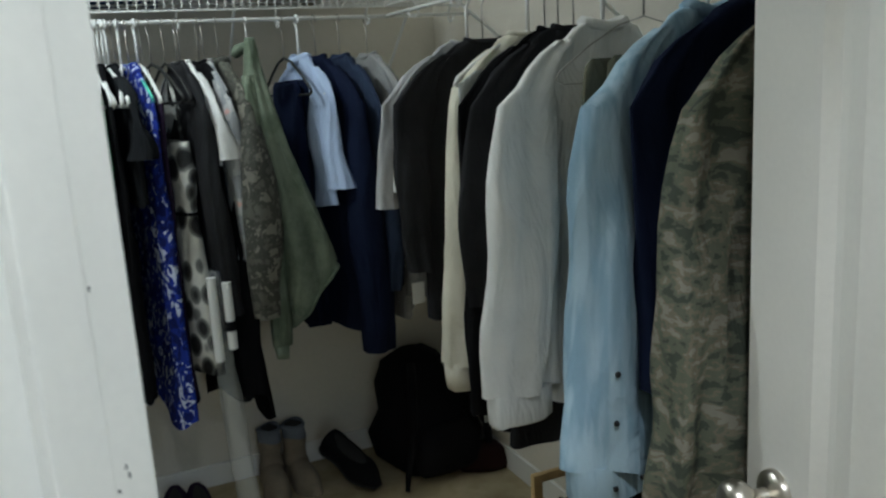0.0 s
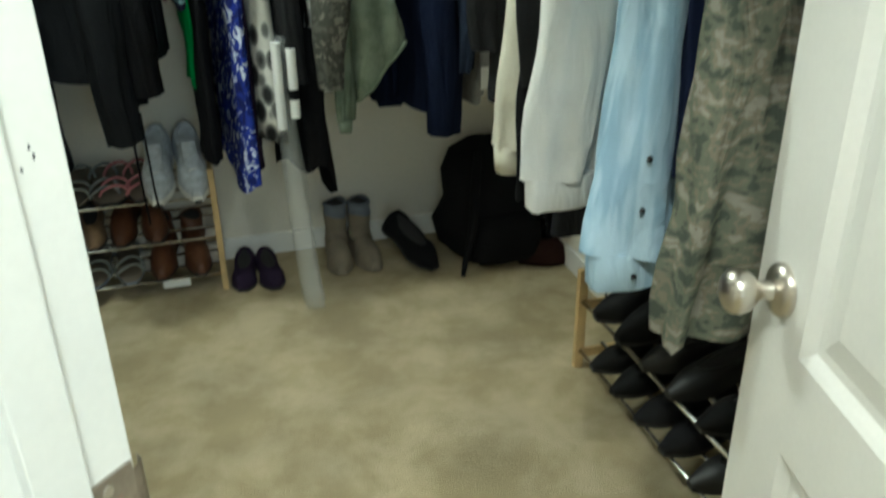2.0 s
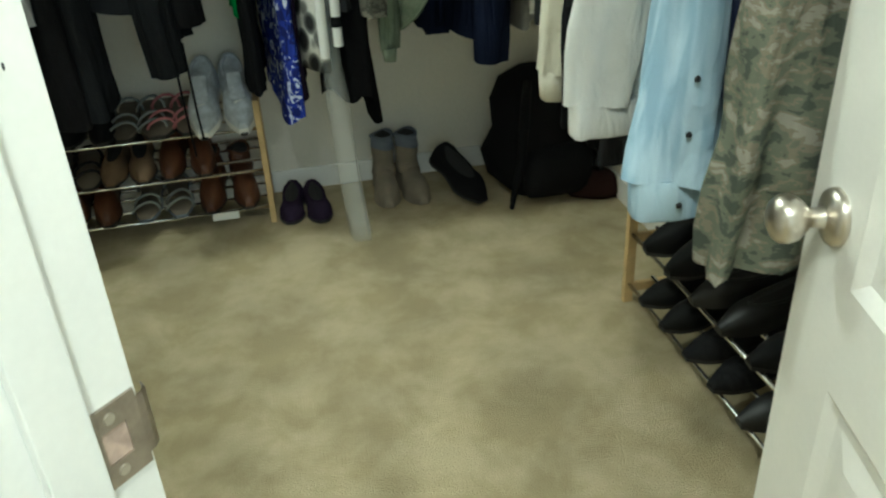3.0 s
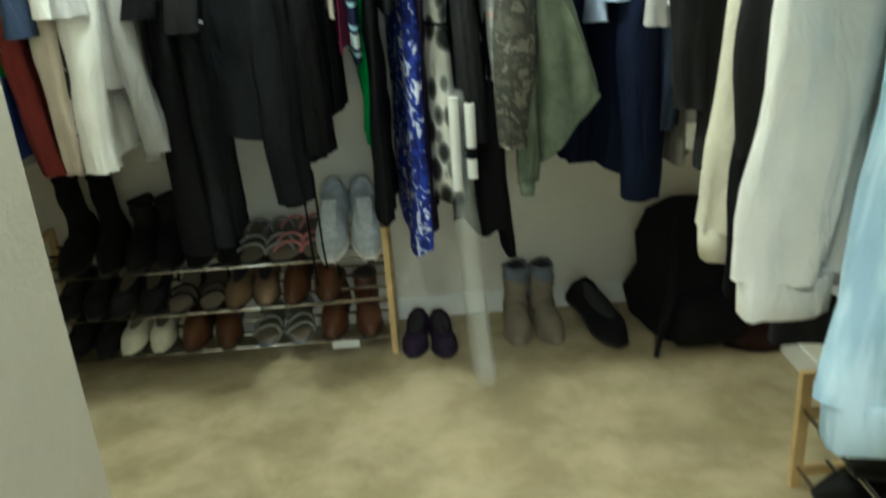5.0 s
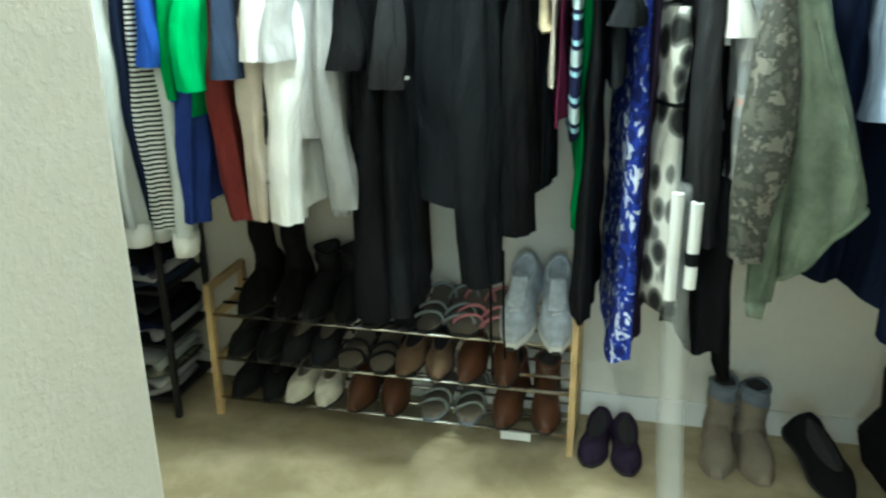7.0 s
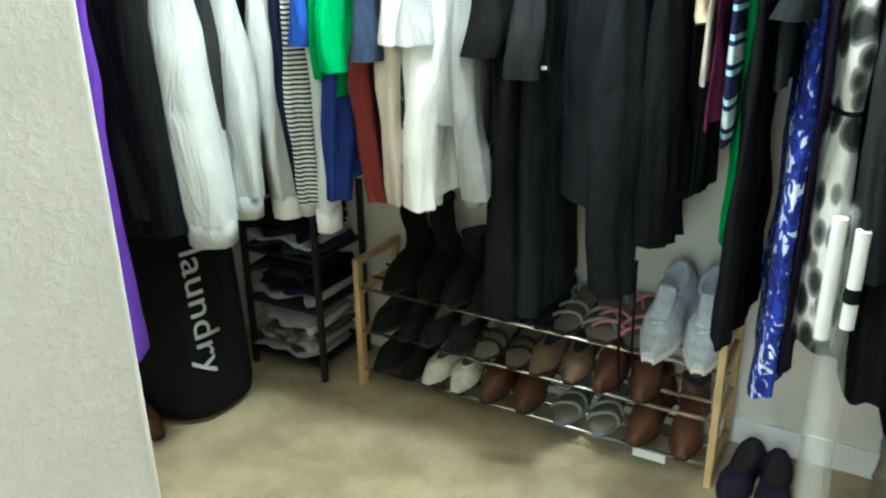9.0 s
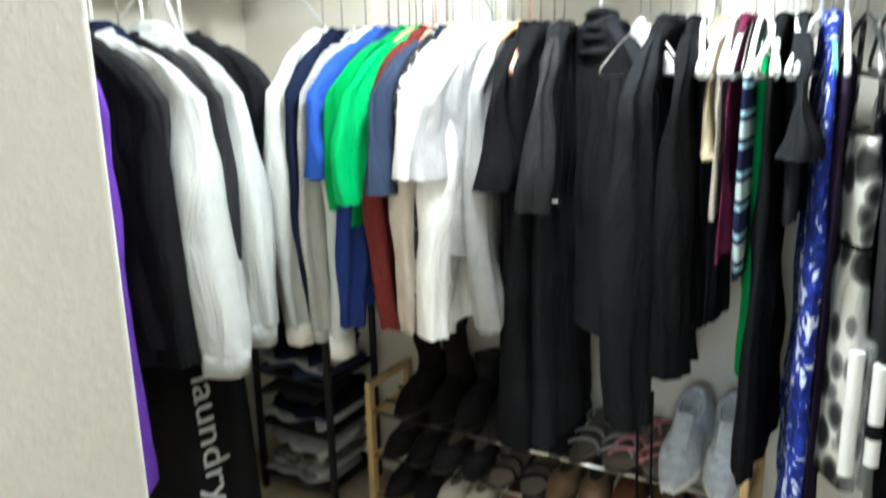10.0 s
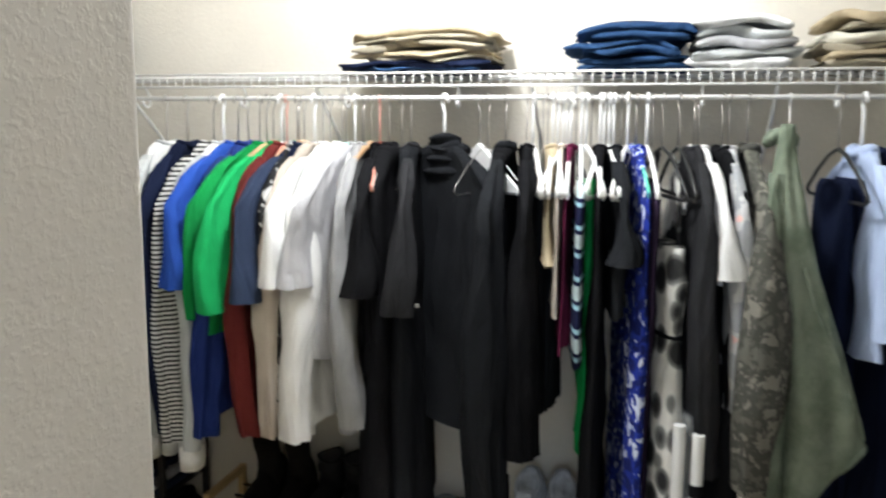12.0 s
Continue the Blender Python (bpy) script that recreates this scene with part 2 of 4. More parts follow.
    "binin": material("grey_lining", (0.35, 0.35, 0.36), 0.9),
    "glow": material("lit_glass_globe", (0.9, 0.88, 0.82), 0.3, vary=0.0, bump=0),
}
for k in ("bag", "blackleather", "oxblood", "fur"):
    M[k].node_tree.nodes["Principled BSDF"].inputs["Specular IOR Level"].default_value = 0.18
glow = M["glow"].node_tree.nodes["Principled BSDF"]
glow.inputs["Emission Color"].default_value, glow.inputs["Emission Strength"].default_value = (1, 0.93, 0.8, 1), 12.0


# ---- mesh helpers ----
def part(name, geo, mat, parent=None, label=""):
    """Links a bmesh, or (verts, faces), as one mesh object under a thing."""
    me = bpy.data.meshes.new(name)
    if isinstance(geo, tuple):
        me.from_pydata([tuple(v) for v in geo[0]], [], geo[1])
        me.update()
    else:
        geo.to_mesh(me)
        geo.free()
    me.materials.append(mat)
    ob = new(name, me)
    ob.parent = parent
    if label:
        ob["label"] = label
    return ob


def smooth(ob, angle=None):
    me = ob.data
    me.polygons.foreach_set("use_smooth", [True] * len(me.polygons))
    if angle:
        me.set_sharp_from_angle(angle=radians(angle))
    return ob


def thing(name, m, label, category, group="", kind=""):
    ob = new(name)
    ob.empty_display_size = 0.05
    ob.matrix_world = m
    return tagged(ob, label, category, group, kind)


def box(bm, x0, x1, y0, y1, z0, z1, bevel=0.0):
    r = bmesh.ops.create_cube(bm, size=1.0, matrix=Matrix.Translation(((x0 + x1) / 2, (y0 + y1) / 2, (z0 + z1) / 2)) @ Matrix.Diagonal((x1 - x0, y1 - y0, z1 - z0, 1)))
    if bevel:
        edges = {e for v in r["verts"] for e in v.link_edges}
        bmesh.ops.bevel(bm, geom=list(edges), offset=bevel, segments=2, affect="EDGES", profile=0.6)
    return bm


def boxes(*rows, bevel=0.0):
    bm = bmesh.new()
    for r in rows:
        box(bm, *r, bevel=bevel)
    return bm


def tube(points, radius, sides=8, closed=False, caps=True):
    """A round bar along points: (verts, faces). radius: a number or one for each point."""
    pts = [Vector(p) for p in points]
    radii = radius if isinstance(radius, (list, tuple)) else [radius] * len(pts)
    verts, faces = [], []
    up = None
    for k, p in enumerate(pts):
        d = (pts[min(k + 1, len(pts) - 1)] - pts[max(k - 1, 0)]).normalized()
        if closed:
            d = (pts[(k + 1) % len(pts)] - pts[k - 1]).normalized()
        if up is None:
            up = d.orthogonal().normalized()
        up = (up - d * up.dot(d)).normalized()
        side = d.cross(up)
        for j in range(sides):
            a = 2 * math.pi * j / sides
            verts.append(p + (up * math.cos(a) + side * math.sin(a)) * radii[k])
    rings = len(pts)
    for k in range(rings if closed else rings - 1):
        for j in range(sides):
            a, b = k * sides, ((k + 1) % rings) * sides
            faces.append((a + j, a + (j + 1) % sides, b + (j + 1) % sides, b + j))
    if caps and not closed:
        faces += [tuple(reversed(range(sides))), tuple(range((rings - 1) * sides, rings * sides))]
    return verts, faces


def joined(*geos):
    verts, faces = [], []
    for v, f in geos:
        o = len(verts)
        verts += list(v)
        faces += [tuple(i + o for i in k) for k in f]
    return verts, faces


def loft(rings, caps=(True, True)):
    """A skin over rings of equal length."""
    n = len(rings[0])
    verts = [p for r in rings for p in r]
    faces = []
    for k in range(len(rings) - 1):
        for j in range(n):
            faces.append((k * n + j, k * n + (j + 1) % n, (k + 1) * n + (j + 1) % n, (k + 1) * n + j))
    if caps[0]:
        faces.append(tuple(reversed(range(n))))
    if caps[1]:
        faces.append(tuple(range((len(rings) - 1) * n, len(rings) * n)))
    return verts, faces


def spin(profile, sides=24):
    """A turned body about z from (radius, z) pairs."""
    return loft([[(r * math.cos(2 * math.pi * j / sides), r * math.sin(2 * math.pi * j / sides), z) for j in range(sides)] for r, z in profile])


# ---- the closet and the room before it ----
BACK, LEFT, RIGHT, TOP = 2.25, -1.77, 1.22, 2.44
SIDE, CORNER = -0.36, 0.575          # the short wall beside the door and its corner
U, N, PLANE = Vector((0.7071, -0.7071, 0)), Vector((0.7071, 0.7071, 0)), -0.149
OPEN0, OPEN1, HEAD = 0.042, 0.812, 2.04  # the doorway along the slanting wall
SLANT = Matrix(((U.x, N.x, 0, N.x * PLANE), (U.y, N.y, 0, N.y * PLANE), (0, 0, 1, 0), (0, 0, 0, 1)))


def structure(name, bm, mat, label, category, m=None):
    ob = part(name, bm, mat)
    if m is not None:
        ob.matrix_world = m
    return tagged(ob, label, category, kind="structure")


structure("floor", boxes((-2.6, 2.2, -3.1, 2.4, -0.12, 0.0)), M["carpet"], "beige cut-pile carpet with brushed footmarks", "carpet")
structure("ceiling", boxes((-2.6, 2.2, -3.1, 2.4, TOP, TOP + 0.12)), M["ceiling"], "white textured plaster ceiling", "ceiling")
structure("wall_north", boxes((LEFT - 0.12, RIGHT + 0.12, BACK, BACK + 0.12, 0, TOP)), M["wall"], "cream painted closet back wall behind the clothes", "wall")
structure("wall_west", boxes((LEFT - 0.12, LEFT, CORNER - 0.115, BACK, 0, TOP)), M["wall"], "cream painted closet side wall", "wall")
structure("wall_east", boxes((RIGHT, RIGHT + 0.12, -1.6, BACK, 0, TOP)), M["wall"], "cream painted closet side wall", "wall")
structure("wall_front", boxes((LEFT, SIDE - 0.12, CORNER - 0.115, CORNER, 0, TOP)), M["wall"], "cream painted closet front wall", "wall")
bm = bmesh.new()
box(bm, SIDE - 0.12, SIDE, 0.01, CORNER, 0, TOP)
edge = [e for e in bm.edges if all(abs(v.co.x - SIDE) < 1e-4 and abs(v.co.y - CORNER) < 1e-4 for v in e.verts)]
bmesh.ops.bevel(bm, geom=edge, offset=0.012, segments=4, affect="EDGES", profile=0.5)
structure("wall_return", bm, M["near_wall"], "knock-down textured wall with rounded corner beside the door", "wall")
structure("wall_door", boxes((-0.46, OPEN0 - 0.02, -0.115, 0, 0, TOP), (OPEN1 + 0.02, 1.90, -0.115, 0, 0, TOP), (OPEN0 - 0.02, OPEN1 + 0.02, -0.115, 0, HEAD + 0.02, TOP)), M["near_wall"], "slanting wall with the closet doorway", "wall", SLANT)
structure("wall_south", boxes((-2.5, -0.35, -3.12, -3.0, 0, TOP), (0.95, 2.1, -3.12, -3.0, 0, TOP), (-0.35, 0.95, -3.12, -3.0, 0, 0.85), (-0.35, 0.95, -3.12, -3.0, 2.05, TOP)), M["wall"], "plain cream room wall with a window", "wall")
structure("wall_room_west", boxes((-2.5, -2.38, -3.0, 0.46, 0, TOP)), M["wall"], "plain cream room wall", "wall")
structure("wall_room_north", boxes((-2.38, LEFT - 0.12, 0.46, 0.58, 0, TOP)), M["wall"], "plain cream room wall", "wall")
structure("wall_room_east", boxes((1.98, 2.1, -3.0, -1.6, 0, TOP), (RIGHT + 0.12, 1.98, -1.72, -1.6, 0, TOP)), M["wall"], "plain cream room wall", "wall")

# doorway: jamb, stop, casing, strike plate
structure("door_jamb", boxes((OPEN0 - 0.02, OPEN0, -0.118, 0.003, 0, HEAD + 0.02), (OPEN1, OPEN1 + 0.02, -0.118, 0.003, 0, HEAD + 0.02), (OPEN0, OPEN1, -0.118, 0.003, HEAD, HEAD + 0.02), bevel=0.0015), M["gloss"], "white gloss painted door jamb with scuffs", "door frame", SLANT)
structure("door_stop", boxes((OPEN0, OPEN0 + 0.011, -0.085, -0.042, 0, HEAD), (OPEN1 - 0.011, OPEN1, -0.085, -0.042, 0, HEAD), (OPEN0 + 0.011, OPEN1 - 0.011, -0.085, -0.042, HEAD - 0.011, HEAD), bevel=0.002), M["gloss"], "white door stop moulding", "door frame", SLANT)
for name, y0, y1 in (("trim_outside", -0.134, -0.119),):
    structure(name, boxes((OPEN0 - 0.072, OPEN0 - 0.008, y0, y1, 0, HEAD + 0.072), (OPEN1 + 0.008, OPEN1 + 0.072, y0, y1, 0, HEAD + 0.072), (OPEN0 - 0.008, OPEN1 + 0.008, y0, y1, HEAD + 0.008, HEAD + 0.072), bevel=0.004), M["gloss"], "white painted door casing", "trim", SLANT)
structure("baseboard", boxes((LEFT, RIGHT, BACK - 0.013, BACK - 0.001, 0, 0.083), (LEFT + 0.001, LEFT + 0.013, CORNER, BACK - 0.013, 0, 0.083), (RIGHT - 0.013, RIGHT - 0.001, -1.3, BACK - 0.013, 0, 0.083), (SIDE + 0.001, SIDE + 0.013, 0.16, CORNER + 0.001, 0, 0.083), bevel=0.003), M["gloss"], "low white painted baseboard", "baseboard")

KNOB_Z = 0.898
scuffs = random.Random(5)
jamb = bpy.data.objects["door_jamb"]
for u, z in ((-0.022, 1.192), (-0.030, 1.180), (-0.020, 1.186), (-0.062, 1.02), (-0.060, 1.008), (-0.03, 1.31), (-0.07, 0.88)):
    n = 7
    rim = [(OPEN0 + 0.0004, u + scuffs.uniform(0.0006, 0.0016) * math.cos(6.283 * k / n), z + scuffs.uniform(0.0008, 0.0028) * math.sin(6.283 * k / n)) for k in range(n)]
    part("scuff", (rim, [tuple(range(n))]), M["charcoal"], jamb, "small dark scuff in the paint")
strike = thing("strike_plate", SLANT @ pose(OPEN0 + 0.0015, -0.024, KNOB_Z) @ Matrix.Diagonal((1, 1.25, 1.25, 1)), "brushed nickel strike plate on the door jamb", "strike plate")
bm = bmesh.new()
for r in ((-0.0012, 0.0012, -0.017, -0.009, -0.029, 0.029), (-0.0012, 0.0012, 0.009, 0.019, -0.029, 0.029), (-0.0012, 0.0012, -0.009, 0.009, 0.012, 0.029), (-0.0012, 0.0012, -0.009, 0.009, -0.029, -0.012)):
    box(bm, *r)
part("plate", bm, M["satin"], strike)
lip = [[(x, 0.019 + 0.012 * math.sin(a), z) for z in (-0.022, -0.011, 0, 0.011, 0.022)] for a, x in ((0, 0.0012), (0.5, -0.0002), (1.1, -0.0045), (1.5, -0.011))]
verts = [p for r in lip for p in r]
part("lip", (verts + [(x - 0.0015, y, z) for x, y, z in verts], [(k * 5 + j, k * 5 + j + 1, k * 5 + j + 6, k * 5 + j + 5) for k in range(3) for j in range(4)] + [(20 + k * 5 + j, 20 + k * 5 + j + 5, 20 + k * 5 + j + 6, 20 + k * 5 + j + 1) for k in range(3) for j in range(4)]), M["satin"], strike)
part("latch_hole", boxes((-0.0012, -0.0002, -0.009, 0.009, -0.012, 0.012)), M["bare_wood"], strike, "latch hole showing bare wood")
for z in (-0.02, 0.02):
    s = part("screw", spin([(0.0, 0.0014), (0.0036, 0.0014), (0.004, 0.0), (0.0, 0.0)][::-1], 12), M["nickel"], strike)
    s.matrix_local = pose(0.0012, -0.001, z, 0, 90, 0)

# the open door: two sunk panels, knob, hinges
HINGE = SLANT @ Vector((OPEN1 - 0.004, 0.0, 0))
DOOR_TURN = 76.6
door = thing("door_1", pose(HINGE.x, HINGE.y, 0.012, 0, 0, DOOR_TURN), "white painted two-panel door standing open into the closet", "door", kind="structure")
W, H, T = 0.765, 2.02, 0.035
stile, rails = 0.125, ((0.0, 0.21), (0.70, 0.83), (1.89, H))
bm = boxes((0, stile, -T, 0, 0, H), (W - stile, W, -T, 0, 0, H), *[(stile, W - stile, -T, 0, a, b) for a, b in rails])
part("door_frame", bm, M["gloss"], door)


def panel_geo(x0, x1, z0, z1, face, sign):
    """A sunk field with sloped mouldings and a raised centre, on one face of the door."""
    steps = ((0.0, 0.0), (0.008, 0.004), (0.018, 0.0095), (0.030, 0.0095), (0.062, 0.0035))
    rings = [[(x0 + d, face - sign * q, z0 + d), (x1 - d, face - sign * q, z0 + d), (x1 - d, face - sign * q, z1 - d), (x0 + d, face - sign * q, z1 - d)] for d, q in steps]
    return loft(rings, (False, True))


for a, b in ((0.21, 0.70), (0.83, 1.89)):
    part("door_panel", joined(panel_geo(stile, W - stile, a, b, 0.0, 1), panel_geo(stile, W - stile, a, b, -T, -1)), M["gloss"], door)
for face, sign in ((0.0, 1), (-T, -1)):
    knob = part("knob", spin([(0.0, 0.0), (0.0325, 0.0), (0.0325, 0.004), (0.030, 0.009), (0.022, 0.013), (0.0125, 0.016), (0.0105, 0.024), (0.0115, 0.031), (0.018, 0.036), (0.0245, 0.044), (0.0272, 0.053), (0.0265, 0.061), (0.0215, 0.068), (0.012, 0.0725), (0.0, 0.0735)], 32), M["nickel"], door, "round brushed nickel knob")
    knob.matrix_local = pose(W - 0.065, face, KNOB_Z - 0.012, -90 * sign, 0, 0)
    smooth(knob, 50)
part("latch", boxes((W, W + 0.001, -0.030, -0.005, KNOB_Z - 0.04, KNOB_Z + 0.016), (W, W + 0.009, -0.024, -0.011, KNOB_Z - 0.02, KNOB_Z - 0.004)), M["nickel"], door)
for z in (0.2, 1.0, 1.8):
    h = part("hinge", tube([(0, 0, -0.045), (0, 0, 0.045)], 0.006, 10), M["nickel"], door)
    h.matrix_local = pose(-0.002, 0.004, z)

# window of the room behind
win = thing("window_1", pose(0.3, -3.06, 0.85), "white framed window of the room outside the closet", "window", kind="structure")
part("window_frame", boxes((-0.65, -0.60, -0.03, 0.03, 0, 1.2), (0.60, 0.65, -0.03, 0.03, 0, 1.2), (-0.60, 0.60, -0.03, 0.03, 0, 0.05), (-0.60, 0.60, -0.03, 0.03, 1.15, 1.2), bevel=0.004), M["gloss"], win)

# ceiling lamps, both out of view; the room one is added for the fill light
for x, y, where in ((LAMP[0], LAMP[1], "closet"), (-0.06, -0.75, "room")):
    cl = thing("ceiling_lamp", pose(x, y, TOP), "unseen white ceiling lamp holder with bare globe bulb in the " + where, "lamp")
    smooth(part("base", spin([(0, -0.001), (0.055, -0.001), (0.055, -0.015), (0.03, -0.045), (0.0, -0.045)]), M["plastic"], cl), 40)
    bulb = part("bulb", spin([(0.0, -0.044), (0.014, -0.046), (0.018, -0.062), (0.03, -0.078), (0.034, -0.095), (0.028, -0.115), (0.012, -0.127), (0.0, -0.129)]), M["glow"], cl)
    smooth(bulb).visible_shadow = False


# ---- wire shelves with hanging rods ----
DECK, ROD = 1.692, 1.630


def wire_shelf(name, m, length, label, start=0.0):
    """Runs along +x from start to length, front edge at y=0, wall at y=0.30; the deck is at z=0, the rod below the front edge."""
    sh = thing(name, m, label, "wire shelf")
    r = 0.0022
    deck = []
    n = int((length - start) / 0.0254)
    for k in range(n + 1):
        x = start + 0.006 + k * 0.0254
        if x > length - 0.004:
            break
        deck.append(tube([(x, 0.295, 0.002), (x, 0.012, 0.002), (x, 0.003, -0.001), (x, 0.0, -0.008), (x, 0.0, -0.030)], r, 5))
    d = smooth(part("wire_deck", joined(*deck), M["shelf"], sh))
    d["kind"] = "stuff"
    for y, z, q in ((0.0, 0.002, 0.0032), (0.0, -0.031, 0.0032), (0.10, -0.003, 0.0028), (0.20, -0.003, 0.0028), (0.295, 0.002, 0.0032)):
        smooth(part("long_wire", tube([(start, y, z), (length, y, z)], q, 8), M["shelf"], sh))
    smooth(part("rod", tube([(start, 0.005, ROD - DECK), (length, 0.005, ROD - DECK)], 0.0062, 12), M["shelf"], sh, "white hanging rod"))
    x = start + 0.22
    while x < length - 0.05:
        hook = [(x, 0.0, -0.030), (x, 0.010, -0.040), (x, 0.022, -0.058), (x, 0.022, -0.076), (x, 0.010, -0.086), (x, -0.006, -0.082), (x, -0.012, -0.070)]
        smooth(part("rod_hook", tube(hook, 0.0036, 8), M["shelf"], sh))
        x += 0.30
    x = start + 0.45
    while x < length - 0.1:
        part("brace", tube([(x, 0.004, -0.034), (x + 0.004, 0.150, -0.150), (x, 0.294, -0.275)], 0.0050, 8), M["shelf"], sh, "sloping support brace")
        part("brace_foot", boxes((x - 0.010, x + 0.010, 0.290, 0.300, -0.31, -0.262), bevel=0.002), M["shelf"], sh)
        x += 0.58
    return sh


ROD_Y, ROD_L, ROD_R = 1.95, -1.465, 0.915
wire_shelf("wire_shelf", pose(LEFT, ROD_Y - 0.005, DECK), RIGHT - LEFT, "white coated wire shelf with hanging rod along the back wall")
wire_shelf("wire_shelf", pose(ROD_L + 0.005, CORNER, DECK, 0, 0, 90), ROD_Y - 0.012 - CORNER, "white coated wire shelf with hanging rod along the side wall")
wire_shelf("wire_shelf", pose(ROD_R - 0.005, ROD_Y - 0.012, DECK, 0, 0, -90), ROD_Y - 0.012 + 0.60, "white wire shelf with hanging rod beside the door")
corner = thing("shelf_corner_post", pose(ROD_L, ROD_Y - 0.006, DECK), "white plastic corner clip joining two wire shelves", "shelf clip")
part("clip", boxes((-0.012, 0.012, -0.012, 0.012, -0.082, 0.006), bevel=0.003), M["plastic"], corner)


# ---- clothes ----

def wavy(seed):
    """Three folds that run down the cloth, each as (count, phase, drift, weight)."""
    r = random.Random(seed)
    return [(r.choice((2, 4)), r.uniform(0, 6.3), r.uniform(-1.6, 1.6), 0.55), (r.choice((6, 8)), r.uniform(0, 6.3), r.uniform(-2.5, 2.5), 0.32), (r.choice((10, 12, 14)), r.uniform(0, 6.3), r.uniform(-3, 3), 0.16)]


def cloth_tube(rows, seed, fold=0.012, around=36, lean=0.0, caps=(True, True), ragged=0.0):
    """A hanging skin. rows: (z, centre y, half width, half thickness, shift x). Folds grow towards the hem."""
    waves = wavy(seed)
    top, low = rows[0][0], rows[-1][0]
    rings = []
    for z, cy, hw, th, sx in rows:
        v = (top - z) / max(1e-6, top - low)
        ring = []
        for j in range(around):
            a = 2 * math.pi * j / around
            f = sum(w * (1 - 1.7 * abs(math.sin((c * a + p + d * v * 2) / 2))) for c, p, d, w in waves) * fold * (0.25 + 1.1 * v)
            nz = noise.noise(Vector((seed * 3.7 + math.cos(a) * 1.5, math.sin(a) * 1.5, z * 7))) * fold * 0.9
            ca, sa = math.cos(a), math.sin(a)
            x = (th + f * 0.8 + nz) * math.copysign(abs(sa) ** 0.8, sa) + sx + lean * v + f * 0.35
            y = cy + (hw + (f + nz) * 0.7) * ca
            dz = ragged * v * v * (math.sin(2 * a + waves[0][1]) * 0.6 + math.sin(3 * a + waves[1][1]) * 0.4)
            ring.append((x, y, z + dz))
        rings.append(ring)
    return loft(rings, caps)


def refine(rows, n):
    """Rows put in between, evenly in height, along a smooth curve."""
    out = []
    for k in range(n + 1):
        s = k / n * (len(rows) - 1)
        i = min(int(s), len(rows) - 2)
        f = s - i
        out.append(tuple(a + (b - a) * f for a, b in zip(rows[i], rows[i + 1])))
    return out


def sleeve_rows(side, half, top, length, seed, wide=0.066, end=0.044, flat=0.5, swing=0.0):
    """Rings of a sleeve that leaves the shoulder slope and hangs down, slightly bent."""
    r = random.Random(seed * 13 + side)
    out, sx, bend = r.uniform(-0.005, 0.022), r.uniform(-0.03, 0.03), r.uniform(-0.025, 0.03)
    rows = [(-0.118, side * half * 0.48, 0.016, 0.009, 0), (-0.142, side * half * 0.64, 0.026, 0.014, 0), (-0.170, side * half * 0.76, 0.036, 0.019, 0), (-0.202, side * half * 0.84, 0.046, min(0.022, wide * flat * 0.4), 0)]
    n = 12 if length > 0.35 else 7
    end_z = top - length
    for k in range(n + 1):
        s = k / n
        rad = wide + (end - wide) * s ** 1.2
        y = side * (half * 0.89 + out * math.sin(s * 2.2) + bend * math.sin(s * 3.1) * min(1, length * 2) + swing * s)
        rows.append((-0.235 + (end_z + 0.235) * s, y, rad, rad * flat * (0.35 + 0.75 * math.sin(min(1.0, s * (1.5 if length > 0.45 else 1.0)) * 1.571)) * (1.0 + 0.08 * math.sin(s * 4 + seed)), sx * s + 0.008 * math.sin(s * 5 + seed) * s))
    return rows


def hanger(m, style):
    """A clothes hanger whose hook rests on the rod; the shoulders run along y."""
    kinds = {"white": ("plastic", 0.0062, "white plastic tube hanger"), "wire": ("wire", 0.0014, "thin steel wire hanger"), "wood": ("oak", 0.007, "wooden shaped hanger"), "black": ("blackrubber", 0.0045, "black plastic hanger"), "coral": ("coral", 0.0055, "coral pink plastic hanger"), "mint": ("mint", 0.0045, "mint green plastic hanger"), "hook": ("plastic", 0.0048, "white plastic hook holding a collar loop"), "card": ("paper", 0.0014, "wire hanger with a white paper cape")}
    mat, r, label = kinds[style]
    hg = thing("clothes_hanger", m, label + " on the rod", "hanger", "hangers on the rods")
    hook = [(0, -0.016, -0.014)] + [(0, 0.0152 * math.cos(a) - 0.001, 0.0152 * math.sin(a) - 0.006) for a in (2.9, 2.4, 1.9, 1.4, 0.9, 0.4, -0.1, -0.6)] + [(0, 0.006, -0.025), (0, 0.0, -0.036), (0, 0, -0.120)]
    smooth(part("hook", tube(hook, 0.0044 if style == "white" else 0.0019, 6), M["wire"] if style in ("wood", "black", "card", "mint") else M[mat], hg))
    if style == "hook":
        return hg
    bar = [(0, -0.20, -0.215), (0, -0.13, -0.170), (0, -0.06, -0.135), (0, 0, -0.120), (0, 0.06, -0.135), (0, 0.13, -0.170), (0, 0.20, -0.215)]
    if style != "wood":
        bar = bar + [(0, 0.207, -0.227), (0, 0.19, -0.236), (0, 0, -0.236), (0, -0.19, -0.236), (0, -0.207, -0.227)]
        smooth(part("shoulder_bar", tube(bar, r, 6, closed=True), M[mat], hg))
    else:
        smooth(part("shoulder_bar", tube(bar, [0.006, 0.009, 0.010, 0.010, 0.010, 0.009, 0.006], 8), M[mat], hg))
    if style == "card":
